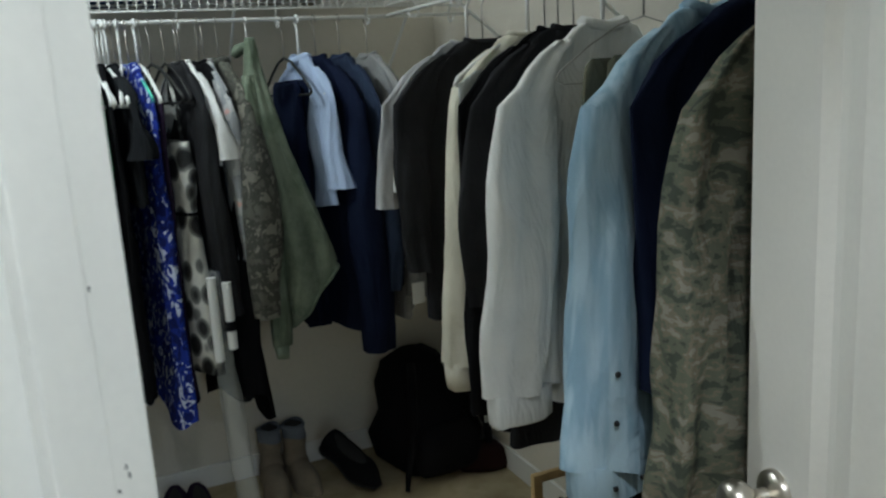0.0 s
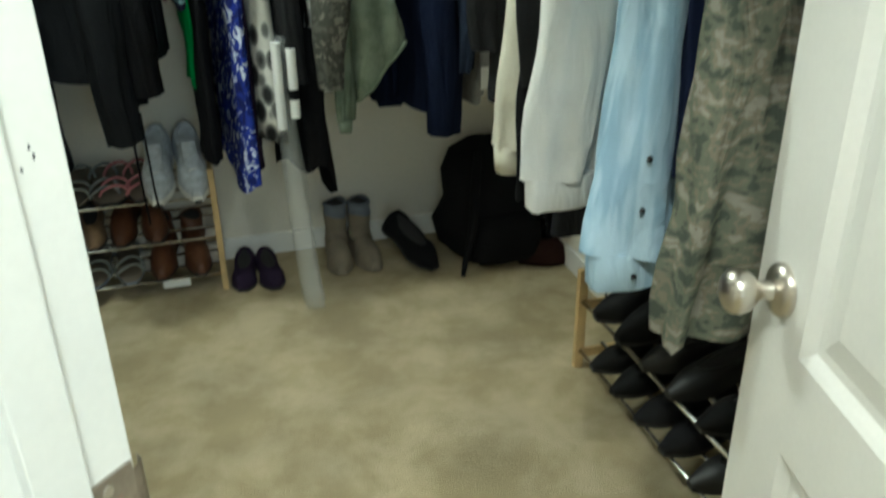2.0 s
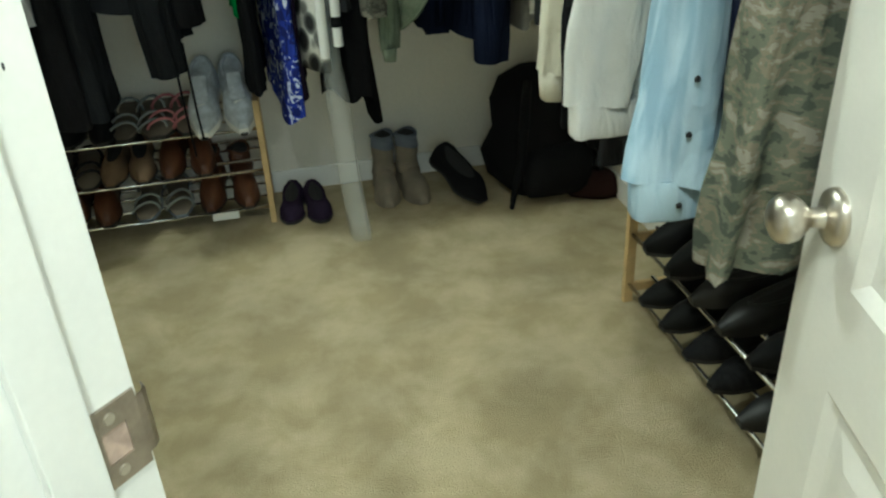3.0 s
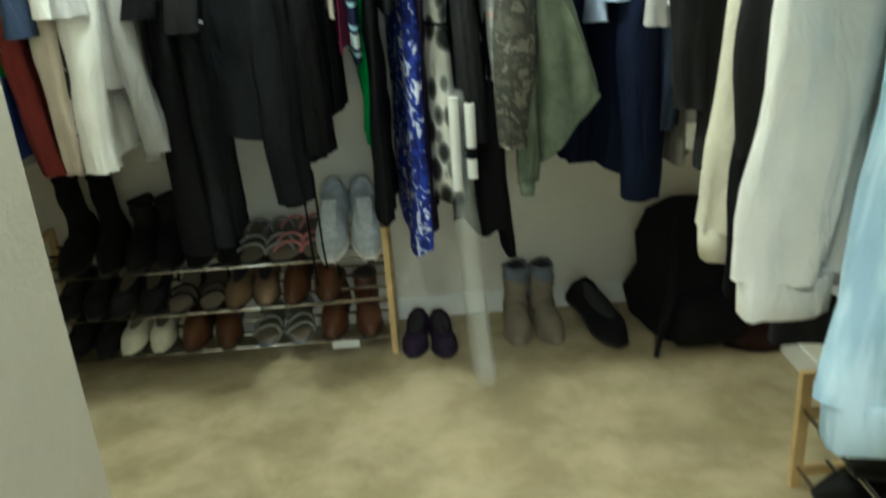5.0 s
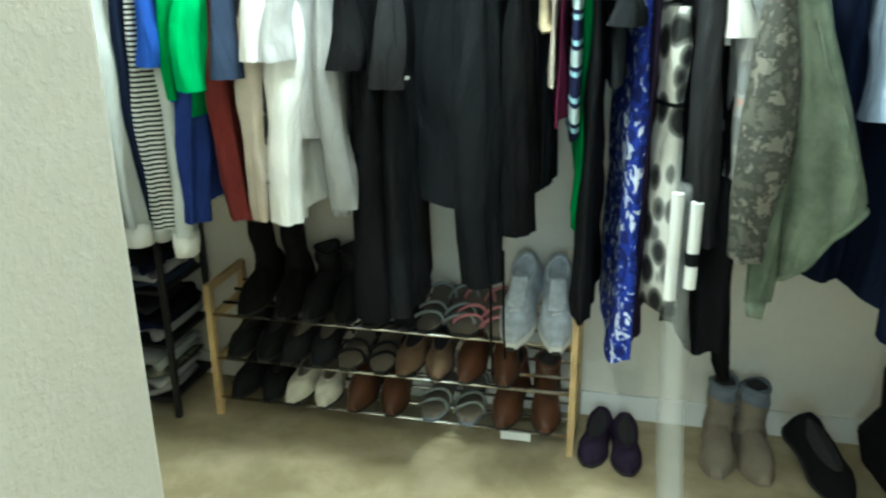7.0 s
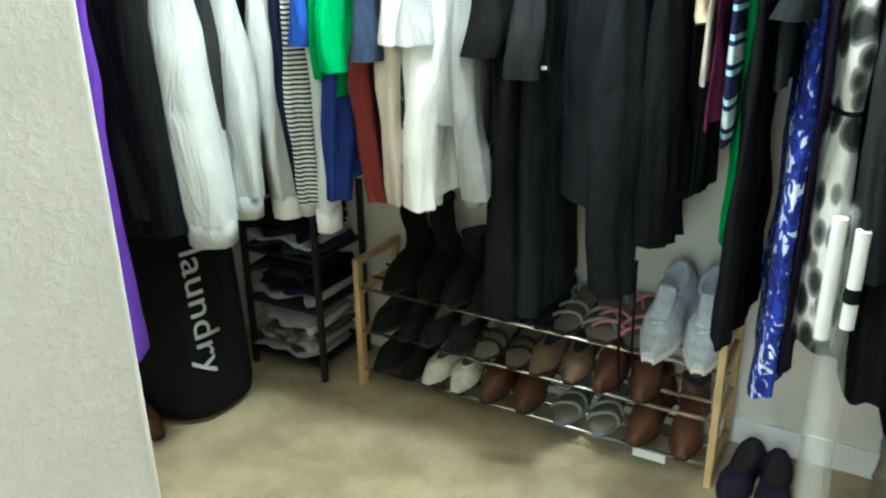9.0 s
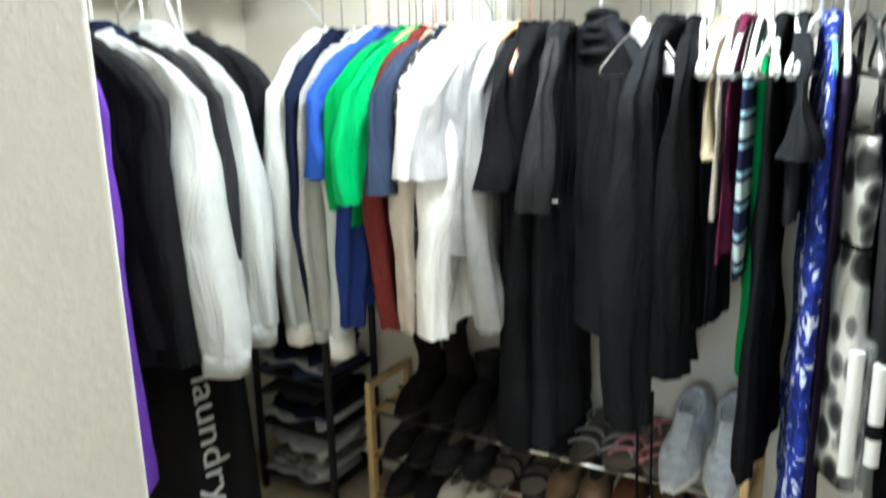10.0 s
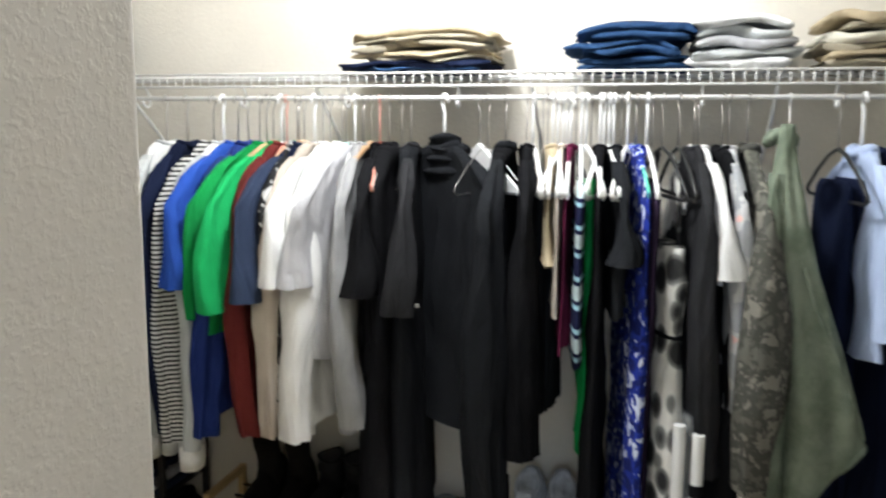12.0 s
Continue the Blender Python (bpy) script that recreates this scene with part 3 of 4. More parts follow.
        cape = [(-0.004, -0.20, -0.232), (-0.007, 0, -0.115), (-0.004, 0.20, -0.232), (0.004, -0.20, -0.232), (0.007, 0, -0.115), (0.004, 0.20, -0.232)]
        part("paper_cape", (cape, [(0, 1, 2), (5, 4, 3), (0, 3, 4, 1), (1, 4, 5, 2)]), M["paper"], hg)
    return hg


def garment(m, kind, mat, hem, label, seed, sleeve=None, sleeve_mat=None, width=0.45, thick=0.024, style="white", cuff=None, flare=1.0, fold=0.017, bulk=1.0, flat=None, snaps=False, swing=0.01, hood=None, category=None, ragged=0.01, collar=False, cuff_wide=None):
    """A piece of clothing on its own hanger. m: at the rod; hem: its lowest height below the rod; the cloth lies in the local yz plane."""
    hanger(m, "wire" if style == "white" and seed < 24 and seed % 4 else style)
    m = m @ pose(0, 0, -0.035)
    hem -= 0.035
    if len(label.split()) < 4:
        label += " on a hanger"
    g = thing(kind, m, label, category or kind.replace("_", " "), "clothes on the rods")
    half = width / 2
    mt = M[mat]
    if kind in ("trousers", "jeans"):
        rows = refine([(-0.158, 0, half * 0.42, 0.012, 0), (-0.175, 0, half * 0.48, 0.020, 0), (-0.3, 0, half * 0.50, thick, 0), (-hem * 0.7, 0, half * 0.50, thick, 0), (-hem, 0, half * 0.52, thick * 1.1, 0)], 14)
        smooth(part("leg", cloth_tube(rows, seed, fold * 0.7), mt, g))
        rows = [(z + 0.004, y + 0.02, w * 0.95, t * 0.7, x + thick * 1.3) for z, y, w, t, x in rows]
        smooth(part("leg", cloth_tube(rows, seed + 3, fold * 0.7), mt, g))
        return g
    if kind in ("scarf", "tie", "skirt"):
        rows = refine([(-0.165, 0, half * 0.8, 0.008, 0), (-0.19, 0, half, thick, 0), (-hem * 0.55, 0, half * 0.95, thick, 0), (-hem, 0, half * 0.9 * flare, thick * 1.1, 0)], 18)
        smooth(part("fabric", cloth_tube(rows, seed, fold, ragged=ragged), mt, g))
        return g
    if kind == "fleece_jacket":
        # edges of the hanging body as (x, z) of one side and of the other, and its depth
        rows = refine([(-0.046, 1.565, -0.018, 1.565, 0.016), (-0.058, 1.47, -0.010, 1.49, 0.030), (-0.058, 1.36, 0.012, 1.39, 0.045), (-0.045, 1.20, 0.045, 1.25, 0.055), (-0.025, 1.02, 0.100, 1.09, 0.060), (-0.005, 0.84, 0.140, 0.96, 0.052), (0.004, 0.70, 0.158, 0.875, 0.040)], 30)
        rings = []
        for k, (x0, z0, x1, z1, d) in enumerate(rows):
            v = k / (len(rows) - 1)
            ring = []
            for j in range(40):
                a = 2 * math.pi * j / 40
                c, q = math.cos(a), math.sin(a)
                u = 0.5 - 0.5 * c
                f = 0.014 * v * math.sin(u * 9.5 + 1.2 + v) + 0.010 * noise.noise(Vector((u * 5, v * 7, q))) * (0.3 + v)
                ring.append((x0 + (x1 - x0) * u, -0.185 + d * math.copysign(abs(q) ** 0.8, q) + f - 0.03 * v, z0 + (z1 - z0) * u - ROD + 0.035))
            rings.append(ring)
        smooth(part("body", loft(rings, (True, False)), mt, g))
        hem_line = [rings[-1][j] for j in range(40)]
        smooth(part("hem_band", tube(hem_line, 0.0065, 6, closed=True), mt, g))
        front = [rings[14 + k][28 - k // 2] for k in range(0, 16, 3)]
        smooth(part("pocket_seam", tube([(x, y - 0.003, z) for x, y, z in front], 0.0035, 6), mt, g))
        for top, low_z, x0, x1, y in ((1.46, 0.965, -0.052, -0.078, -0.235), (1.10, 0.645, -0.018, -0.036, -0.215)):
            sr = refine([(top - ROD + 0.035, y + 0.03, 0.028, 0.014, x0), ((top * 0.6 + low_z * 0.4) - ROD + 0.035, y, 0.036, 0.024, (x0 + x1) / 2), (low_z - ROD + 0.035, y, 0.034, 0.025, x1)], 14)
            smooth(part("sleeve", cloth_tube(sr, seed + 4, fold * 0.9, around=26), mt, g))
            z, y, w, t, x = sr[-1]
            smooth(part("cuff", cloth_tube([(z + 0.004, y, w * 0.98, t * 0.98, x), (z - 0.035, y, w * 0.86, t * 0.86, x)], seed + 9, fold * 0.3, around=14), mt, g))
        ring = [(0.026 * math.sin(a) - 0.032, 0.045 * math.cos(a) - 0.10, -0.050 - 0.02 * math.sin(a) ** 2) for a in [k * math.pi / 8 for k in range(16)]]
        smooth(part("collar", tube(ring, 0.014, 6, closed=True), mt, g))
        return g
    if kind == "strap_dress":
        for s in (-1, 1):
            smooth(part("strap", tube([(0.006, s * 0.05, -0.10), (0.012, s * 0.085, -0.13), (0.016, s * 0.11, -0.22), (0.014, s * 0.12, -0.33)], 0.006, 6), mt, g))
        rows = refine([(-0.31, 0, half * 0.80, thick * 0.8, 0), (-0.40, 0, half * 0.9, thick, 0), (-0.52, 0, half * 0.78, thick * 0.9, 0), (-0.62, 0, half * 0.86, thick, 0), (-hem, 0, half * flare, thick * 1.3, 0)], 18)
        smooth(part("body", cloth_tube(rows, seed, fold, ragged=ragged), mt, g))
        part("waistband", cloth_tube([(-0.515, 0, half * 0.80, thick * 0.98, 0), (-0.524, 0, half * 0.80, thick * 0.98, 0)], seed, fold * 0.3), M["black"], g)
        return g
    rows = refine([(-0.083, 0, 0.050, 0.012, 0), (-0.096, 0, 0.085, thick * 0.7, 0), (-0.135, 0, half * 0.60, thick * 0.55, 0), (-0.185, 0, half * 0.90, thick * 0.50, 0), (-0.25, 0, half * 0.96, thick * 0.65, 0), (-0.36, 0, half * 0.92, thick * 0.9, 0)], 10)
    rows += refine([(-0.42, 0, half * 0.92, thick * 1.0, 0), (-0.42 - (hem - 0.42) * 0.5, 0, half * 0.93, thick * 1.25, 0), (-hem, 0, half * 0.95 * flare, thick * 1.5, 0)], 13) if hem > 0.5 else [(-hem, 0, half * 0.94, thick * 1.1, 0)]
    smooth(part("body", cloth_tube(rows, seed, fold, around=44, ragged=ragged, caps=(True, False)), mt, g))
    neck = [(0.018 * math.sin(a) + 0.002, 0.055 * math.cos(a), -0.083 - 0.012 * math.sin(a) ** 2) for a in [k * math.pi / 8 for k in range(16)]]
    smooth(part("collar", tube(neck, 0.012 if collar else 0.006, 6, closed=True), M[sleeve_mat or mat], g))
    if hood and kind == "hoodie" and mat == "black2":
        rings = []
        for k in range(19):
            fold_out = 0.007 * math.sin(k * 1.35)
            w, d, z, fwd = 0.046 + 0.0042 * k + fold_out, 0.026 + 0.0022 * k + fold_out, -0.058 - 0.0062 * k, 0.002 + 0.0018 * k
            rings.append([(d * math.sin(a) + fwd, w * math.cos(a) + 0.004 * math.sin(k * 0.9), z - (0.010 + 0.0035 * k) * max(0, math.sin(a + 0.5)) + 0.004 * math.sin(2 * a + k * 0.5)) for a in [q * math.pi / 16 for q in range(32)]])
        smooth(part("cowl", loft(rings, (True, True)), M[hood], g))
    elif hood:
        smooth(part("hood", cloth_tube(refine([(-0.052, 0, 0.030, 0.016, 0.012), (-0.075, 0, 0.070, 0.034, 0.020), (-0.14, -0.01, 0.095, 0.040, 0.034), (-0.215, -0.02, 0.075, 0.024, 0.040), (-0.25, -0.02, 0.03, 0.010, 0.036)], 10), seed + 2, fold * 0.8), M[hood], g))
    if sleeve:
        for s in (-1, 1):
            sr = sleeve_rows(s, half, -0.165, sleeve, seed, (0.074 if sleeve < 0.35 else 0.066) * bulk, (0.078 if sleeve < 0.35 else 0.044) * (0.5 + 0.5 * bulk), flat or (0.5 if sleeve < 0.45 else 0.58), swing)
            if cuff_wide:
                sr = sr[:4] + [(z, y, w + (cuff_wide - w) * (k / (len(sr) - 5)) ** 0.8, t, x) for k, (z, y, w, t, x) in enumerate(sr[4:])]
            elif swing > 0.03:
                sr = sr[:4] + [(z, y, w * (0.72 + 0.62 * k / (len(sr) - 5)), t * (0.8 + 0.25 * k / (len(sr) - 5)), x) for k, (z, y, w, t, x) in enumerate(sr[4:])]
            sl = smooth(part("sleeve", cloth_tube(sr, seed + 5 + s, fold * 0.9, around=26, caps=(True, False)), M[sleeve_mat or mat], g))
            if cuff:
                z, y, w, t, x = sr[-1]
                if cuff_wide:
                    band = [(z + 0.004, y, w * 0.90, t * 0.86, x), (z - 0.003, y, w * 0.93, t * 0.92, x), (z - 0.058, y, w * 0.93, t * 0.92, x), (z - 0.063, y, w * 0.90, t * 0.80, x)]
                    smooth(part("cuff", cloth_tube(band, seed + 9, fold * 0.25, around=22), M[cuff], sl), 50)
                else:
                    smooth(part("cuff", cloth_tube([(z + 0.004, y, w * 0.92, t * 0.95, x), (z - 0.03, y, w * 0.88, t * 0.95, x), (z - 0.06, y, w * 0.86, t * 0.9, x)], seed + 9, fold * 0.3, around=14), M[cuff], sl))
                if snaps and s < 0:
                    for dy, dz in ((-0.3, 0.16), (-0.35, 0.08), (-0.4, -0.03), (0.3, -0.03)):
                        bt = smooth(part("snap_button", spin([(0.0, 0.004), (0.0036, 0.0034), (0.0052, 0.0), (0.0, -0.006)][::-1], 12), M["blackmetal"], sl))
                        bt.matrix_local = pose(x + t * 0.93 + 0.001, y + w * dy, z + dz, 0, 90, 0)
    return g


def back(x, twist=0):
    return pose(x, ROD_Y, ROD, 0, 0, twist)


def left(y, twist=0):
    return pose(ROD_L, y, ROD, 0, 0, 90 + twist)


def right(y, twist=0):
    return pose(ROD_R, y, ROD, 0, 0, -90 + twist)


def low(z):
    return ROD - z


# along the back wall, from the corner with the bins
garment(back(-1.19, 6), "jacket", "white", low(0.80), "white baseball jacket with grey sleeves on a wire hanger", 1, 0.70, "pale", cuff="white", bulk=1.25, flat=0.85, style="wire", thick=0.03)
garment(back(-1.125, 4), "jacket", "navy", low(0.80), "dark navy zip jacket with pale cuffs", 2, 0.68, "navy", cuff="pale", style="white")
garment(back(-1.045, -4), "long_sleeve_shirt", "stripe", low(0.82), "black and white striped long-sleeved top", 3, 0.70, style="wire", category="shirt")
garment(back(-1.015, -2), "sweatshirt", "white", low(0.85), "white sweatshirt behind the striped top", 4, 0.72, "pale", cuff="white")
garment(back(-0.970, -10), "t_shirt", "royal", low(1.06), "royal blue T-shirt", 5, 0.28, width=0.50, thick=0.024, style="wire", category="shirt")
garment(back(-0.940, -5), "long_sleeve_shirt", "deepblue", low(0.80), "deep blue long-sleeved shirt", 6, 0.68, category="shirt")
garment(back(-0.885, -14), "t_shirt", "green", low(1.03), "kelly green T-shirt with a small tag", 7, 0.36, "green", width=0.54, thick=0.032, style="wire", category="shirt")
garment(back(-0.840, -12), "t_shirt", "green2", low(1.10), "brighter green T-shirt", 8, 0.33, "green2", width=0.54, thick=0.028, category="shirt")
garment(back(-0.835, -4), "long_sleeve_shirt", "maroon", low(0.80), "dark red long-sleeved shirt", 9, 0.66, style="wire", category="shirt")
garment(back(-0.775, -10), "t_shirt", "navy", low(1.06), "navy T-shirt", 10, 0.30, "slate", width=0.53, thick=0.030, style="wood", category="shirt")
garment(back(-0.795, 4), "long_sleeve_shirt", "pattern", low(0.90), "black and white printed top", 11, 0.56, thick=0.016, style="wire", category="shirt")
garment(back(-0.745, -6), "long_sleeve_shirt", "taupe", low(0.83), "taupe long-sleeved shirt", 12, 0.66, category="shirt")
garment(back(-0.700, -8), "t_shirt", "white", low(1.05), "white T-shirt", 13, 0.26, width=0.52, thick=0.028, category="shirt")
garment(back(-0.665, -6), "long_sleeve_shirt", "white", low(0.80), "bright white long-sleeved shirt", 14, 0.66, bulk=1.15, flat=0.95, thick=0.03, style="wire", category="shirt", width=0.47)
garment(back(-0.610, -12), "t_shirt", "heather", low(0.98), "heather grey T-shirt with an open neck", 15, 0.26, thick=0.036, category="shirt", width=0.53)
garment(back(-0.605, 4), "long_sleeve_shirt", "grey", low(0.78), "grey long-sleeved shirt", 16, 0.62, style="mint", category="shirt")
garment(back(-0.565, 8), "t_shirt", "black", low(0.95), "black T-shirt on a white hanger", 17, 0.28, thick=0.018, category="shirt")
garment(back(-0.535, 6), "dress", "black", low(0.50), "long black dress reaching down to the shoe rack", 18, None, thick=0.05, style="wire", flare=1.02)
garment(back(-0.475, 10), "dress", "black2", low(0.52), "long washed-black dress", 19, 0.32, "charcoal", thick=0.045, width=0.43)
garment(back(-0.385, 46), "hoodie", "black2", low(0.80), "black hooded sweatshirt with a draped cowl, turned to the front", 20, 0.42, "black2", thick=0.045, cuff="charcoal", hood="black2", collar=True, width=0.46, category="sweatshirt")
hanger(back(-0.292, 42), "card")
for x, turn, style in ((-0.155, 14, "white"), (-0.118, -6, "wire"), (-0.092, 9, "white"), (-0.070, -12, "white"), (-0.047, 5, "wire"), (-0.022, 16, "white"), (0.022, -8, "white"), (0.034, 10, "white"), (0.062, 4, "wire"), (0.078, -7, "white"), (-0.72, 12, "wire"), (-0.79, -8, "wood"), (-0.63, 10, "white"), (-0.585, -5, "wood"), (-0.905, 14, "wire"), (-0.865, -10, "wood"), (-0.825, 8, "coral"), (-0.655, -14, "mint"), (-0.56, 12, "coral"), (-0.50, -8, "wire"), (-0.27, -12, "wire"), (0.10, -9, "wire"), (0.125, 8, "white"), (0.20, 10, "black")):
    hanger(back(x, turn), style)
garment(back(-0.225, 0), "jacket", "black", low(0.83), "long black jacket with long sleeves", 21, 0.79, "black2", bulk=1.2, flat=0.8, thick=0.035, style="white", collar=True)
garment(back(-0.170, 8), "cardigan", "black", low(0.86), "black cardigan", 22, 0.66, thick=0.03, style="card")
garment(back(-0.130, 4), "trousers", "black2", low(0.84), "folded black trousers over a hanger", 23, style="wire")
garment(back(-0.105, 4), "shorts", "tan", low(1.24), "tan cotton shorts", 24, None, width=0.42, thick=0.020, style="white")
garment(back(-0.080, 3), "blouse", "taupe", low(1.12), "pale sleeveless blouse", 25, None, thick=0.014, style="white", width=0.44)
garment(back(-0.060, 3), "blouse", "wine", low(1.03), "wine red sleeveless blouse", 26, None, thick=0.012, style="white", width=0.44)
garment(back(-0.034, 5), "scarf", "tealstripe", low(1.00), "teal, navy and white striped scarf on a hanger", 27, width=0.48, thick=0.016, style="white", fold=0.008)
garment(back(-0.010, 4), "skirt", "green", low(0.76), "dark green skirt hanging far back", 28, width=0.30, thick=0.016, style="wire")
garment(back(0.012, 4), "dress", "black", low(0.54), "long black dress", 29, None, thick=0.022, style="white", width=0.46)
garment(back(0.045, 10), "t_shirt", "black2", low(1.12), "short black top", 30, 0.18, bulk=0.7, thick=0.022, style="white", category="shirt")
garment(back(0.098, 10), "dress", "bluefloral", low(0.45), "long blue dress with white print", 31, None, thick=0.022, width=0.47, style="mint", fold=0.016, ragged=0.03)
garment(back(0.138, 4), "skirt", "plum", low(0.50), "dark purple skirt", 32, width=0.40, thick=0.014, style="wire")
garment(back(0.162, 15), "strap_dress", "leopard", low(0.60), "grey and white spot-print strap dress with a black waistband", 33, width=0.47, thick=0.040, style="black", category="dress", fold=0.009)
garment(back(0.236, 6), "jacket", "charcoal", low(0.92), "charcoal jacket with a slanting hem", 34, 0.66, thick=0.022, style="black")
garment(back(0.245, 12), "blouse", "white", low(1.22), "white blouse with short sleeves", 35, 0.20, bulk=0.8, thick=0.018, style="black")
garment(back(0.300, 10), "dress", "black", low(0.46), "long black evening dress with a dipping hem", 36, None, thick=0.036, style="wire", width=0.50, ragged=0.10)
garment(back(0.315, 4), "blouse", "floralgrey", low(1.02), "grey flowered blouse in clear plastic", 37, 0.50, thick=0.022, style="black")
garment(back(0.358, 5), "uniform_jacket", "darkcamo", low(0.78), "grey camouflage uniform jacket", 38, 0.68, bulk=1.15, flat=0.85, thick=0.032, style="black", category="jacket", collar=True)
garment(back(0.45, 0), "fleece_jacket", "fatigue", low(0.64), "sage green fleece jacket hanging askew", 39, 0.70, thick=0.045, width=0.50, flare=1.12, style="hook", category="jacket", collar=True, ragged=0.03, bulk=1.2)
garment(back(0.560, 6), "trousers", "navy", low(0.66), "dark navy trousers clipped on a hanger", 40, style="black", thick=0.03)
garment(back(0.610, 6), "shirt", "ltblue", low(1.05), "pale blue short-sleeved shirt", 41, 0.32, bulk=0.62, thick=0.022, style="white", collar=True)
garment(back(0.665, 10), "suit_jacket", "navy", low(0.64), "dark navy dress jacket", 42, 0.86, bulk=1.2, flat=0.8, thick=0.036, style="black", category="jacket")
garment(back(0.745, 6), "suit_jacket", "slate", low(0.78), "slate blue dress jacket", 43, 0.66, thick=0.032, style="black", category="jacket")
garment(back(0.840, 4), "shirt", "grey", low(0.66), "grey shirt with paper tags near the corner", 44, 0.70, thick=0.028, style="wire")

# along the wall beside the door
garment(right(1.36, 10), "t_shirt", "heather", low(1.08), "pale grey T-shirt with a white tag", 51, 0.34, thick=0.03, style="white", category="shirt")
garment(right(1.27, 5), "shirt", "charcoal", low(0.80), "dark grey shirt", 52, 0.5, thick=0.026, style="wire")
garment(right(1.04, 6), "cardigan", "cream", low(0.80), "cream knitted cardigan", 53, 0.66, cuff="cream", flat=0.85, swing=0.05, width=0.40, thick=0.03)
garment(right(0.965, 4), "scarf", "pale", low(0.62), "pale grey scarf", 54, width=0.47, thick=0.010, style="wire", fold=0.006)
garment(right(0.91, 6), "coat", "black", low(0.62), "black coat", 55, 0.76, thick=0.03, style="black")
garment(right(0.745, 8), "shirt", "white", low(0.74), "white button-up shirt with a loose cuff", 56, 0.63, cuff="white", cuff_wide=0.080, fold=0.026, bulk=1.2, flat=0.8, swing=0.06, thick=0.03, width=0.42, collar=True)
garment(right(0.85, 4), "coat", "charcoal", low(0.60), "charcoal coat hanging behind the white shirt", 57, 0.5, thick=0.026, style="wire")
garment(right(0.615, 4), "trousers", "olive", low(0.62), "olive green trousers", 58, style="wire", width=0.60)
garment(right(0.445, 10), "denim_shirt", "denim", low(0.82), "light blue denim shirt with snap buttons at the cuff", 59, 0.635, bulk=1.25, flat=0.95, swing=0.07, fold=0.02, snaps=True, cuff="denim", cuff_wide=0.088, thick=0.03, width=0.47, style="white", collar=True, category="shirt")
garment(right(0.335, 4), "coat", "navy", low(0.66), "dark navy coat", 60, 0.5, thick=0.03, style="black")
garment(right(0.20, 6), "uniform_jacket", "camo", low(0.78), "green-grey camouflage uniform jacket", 61, 0.68, bulk=1.2, flat=0.8, swing=0.05, cuff_wide=0.080, fold=0.030, thick=0.035, width=0.47, style="white", category="jacket", collar=True)
garment(right(0.10, 8), "uniform_trousers", "camo", low(0.72), "camouflage uniform trousers hanging long", 62, 0.69, bulk=1.1, flat=0.9, fold=0.024, thick=0.04, width=0.42, style="white", category="trousers")
garment(right(0.03, 10), "shirt", "ltblue", low(1.02), "pale blue uniform shirt with short sleeves", 63, 0.38, bulk=1.2, flat=1.0, thick=0.032, style="white", collar=True)
garment(right(-0.07, 4), "shirt", "ltblue", low(0.95), "second pale blue uniform shirt", 64, 0.34, thick=0.03, style="white", collar=True)

# along the wall with the bins
garment(left(1.24, -4), "bathrobe", "purple", low(0.46), "long purple fleece bathrobe", 71, None, thick=0.045, style="white", width=0.56)
garment(left(1.315, 4), "coat", "black", low(0.78), "black coat", 72, 0.70, thick=0.04, style="black", width=0.50)
garment(left(1.36, 6), "coat", "charcoal", low(0.70), "dark charcoal coat", 73, 0.62, thick=0.03, style="wire")
garment(left(1.415, 6), "hoodie", "pale", low(0.74), "pale grey hooded sweatshirt with a dark hood", 74, 0.68, "pale", cuff="pale", bulk=1.5, flat=0.9, swing=0.06, hood="navy", thick=0.05, style="white", width=0.54, category="sweatshirt", collar=True)
garment(left(1.49, 4), "coat", "charcoal", low(0.82), "dark grey coat", 75, 0.6, thick=0.025, style="wire", width=0.54)
garment(left(1.565, 6), "hoodie", "pale", low(0.80), "light grey hooded sweatshirt", 76, 0.66, "pale", cuff="pale", bulk=1.35, flat=0.8, swing=0.035, hood="pale", thick=0.045, style="white", width=0.52, category="sweatshirt", collar=True)
garment(left(1.59, 4), "hoodie", "heather", low(0.82), "grey hooded sweatshirt", 77, 0.64, hood="heather", thick=0.035, style="wire", width=0.46, category="sweatshirt", collar=True)
garment(left(1.69, 6), "jacket", "black2", low(0.84), "black jacket in the corner", 78, 0.70, thick=0.045, style="white", width=0.52)

# clear garment bag with two paper tubes
gb = thing("garment_bag", back(0.222, 4), "long clear plastic garment bag with paper tubes inside", "garment bag")
smooth(part("film", cloth_tube(refine([(-0.72, -0.20, 0.05, 0.018, 0), (-0.95, -0.21, 0.055, 0.028, 0), (-1.2, -0.23, 0.055, 0.034, 0.01), (-1.57, -0.25, 0.055, 0.036, 0.03)], 16), 91, 0.012), M["film"], gb))
for x, y, z0, z1 in ((-0.020, -0.262, -0.98, -0.73), (0.022, -0.262, -0.95, -0.75)):
    smooth(part("paper_tube", tube([(x, y, z0), (x, y, z1)], 0.014, 14), M["paper"], gb), 40)
part("black_band", tube([(0.022, -0.262, -0.895), (0.022, -0.262, -0.865)], 0.0150, 14), M["black"], gb)

# tags and prints on the clothes
for m, label in ((back(-0.905, 12) @ pose(0.010, -0.243, low(1.16) * -1), "white hem tag on the green T-shirt"), (back(-0.44, 12) @ pose(-0.01, -0.235, -low(1.13)), "small white label on a black sleeve"), (right(1.36, 10) @ pose(0.0, -0.26, -low(1.17)), "white paper price tag"), (back(0.84, 4) @ pose(0.0, -0.26, -low(0.75)), "paper tag on the grey shirt")):
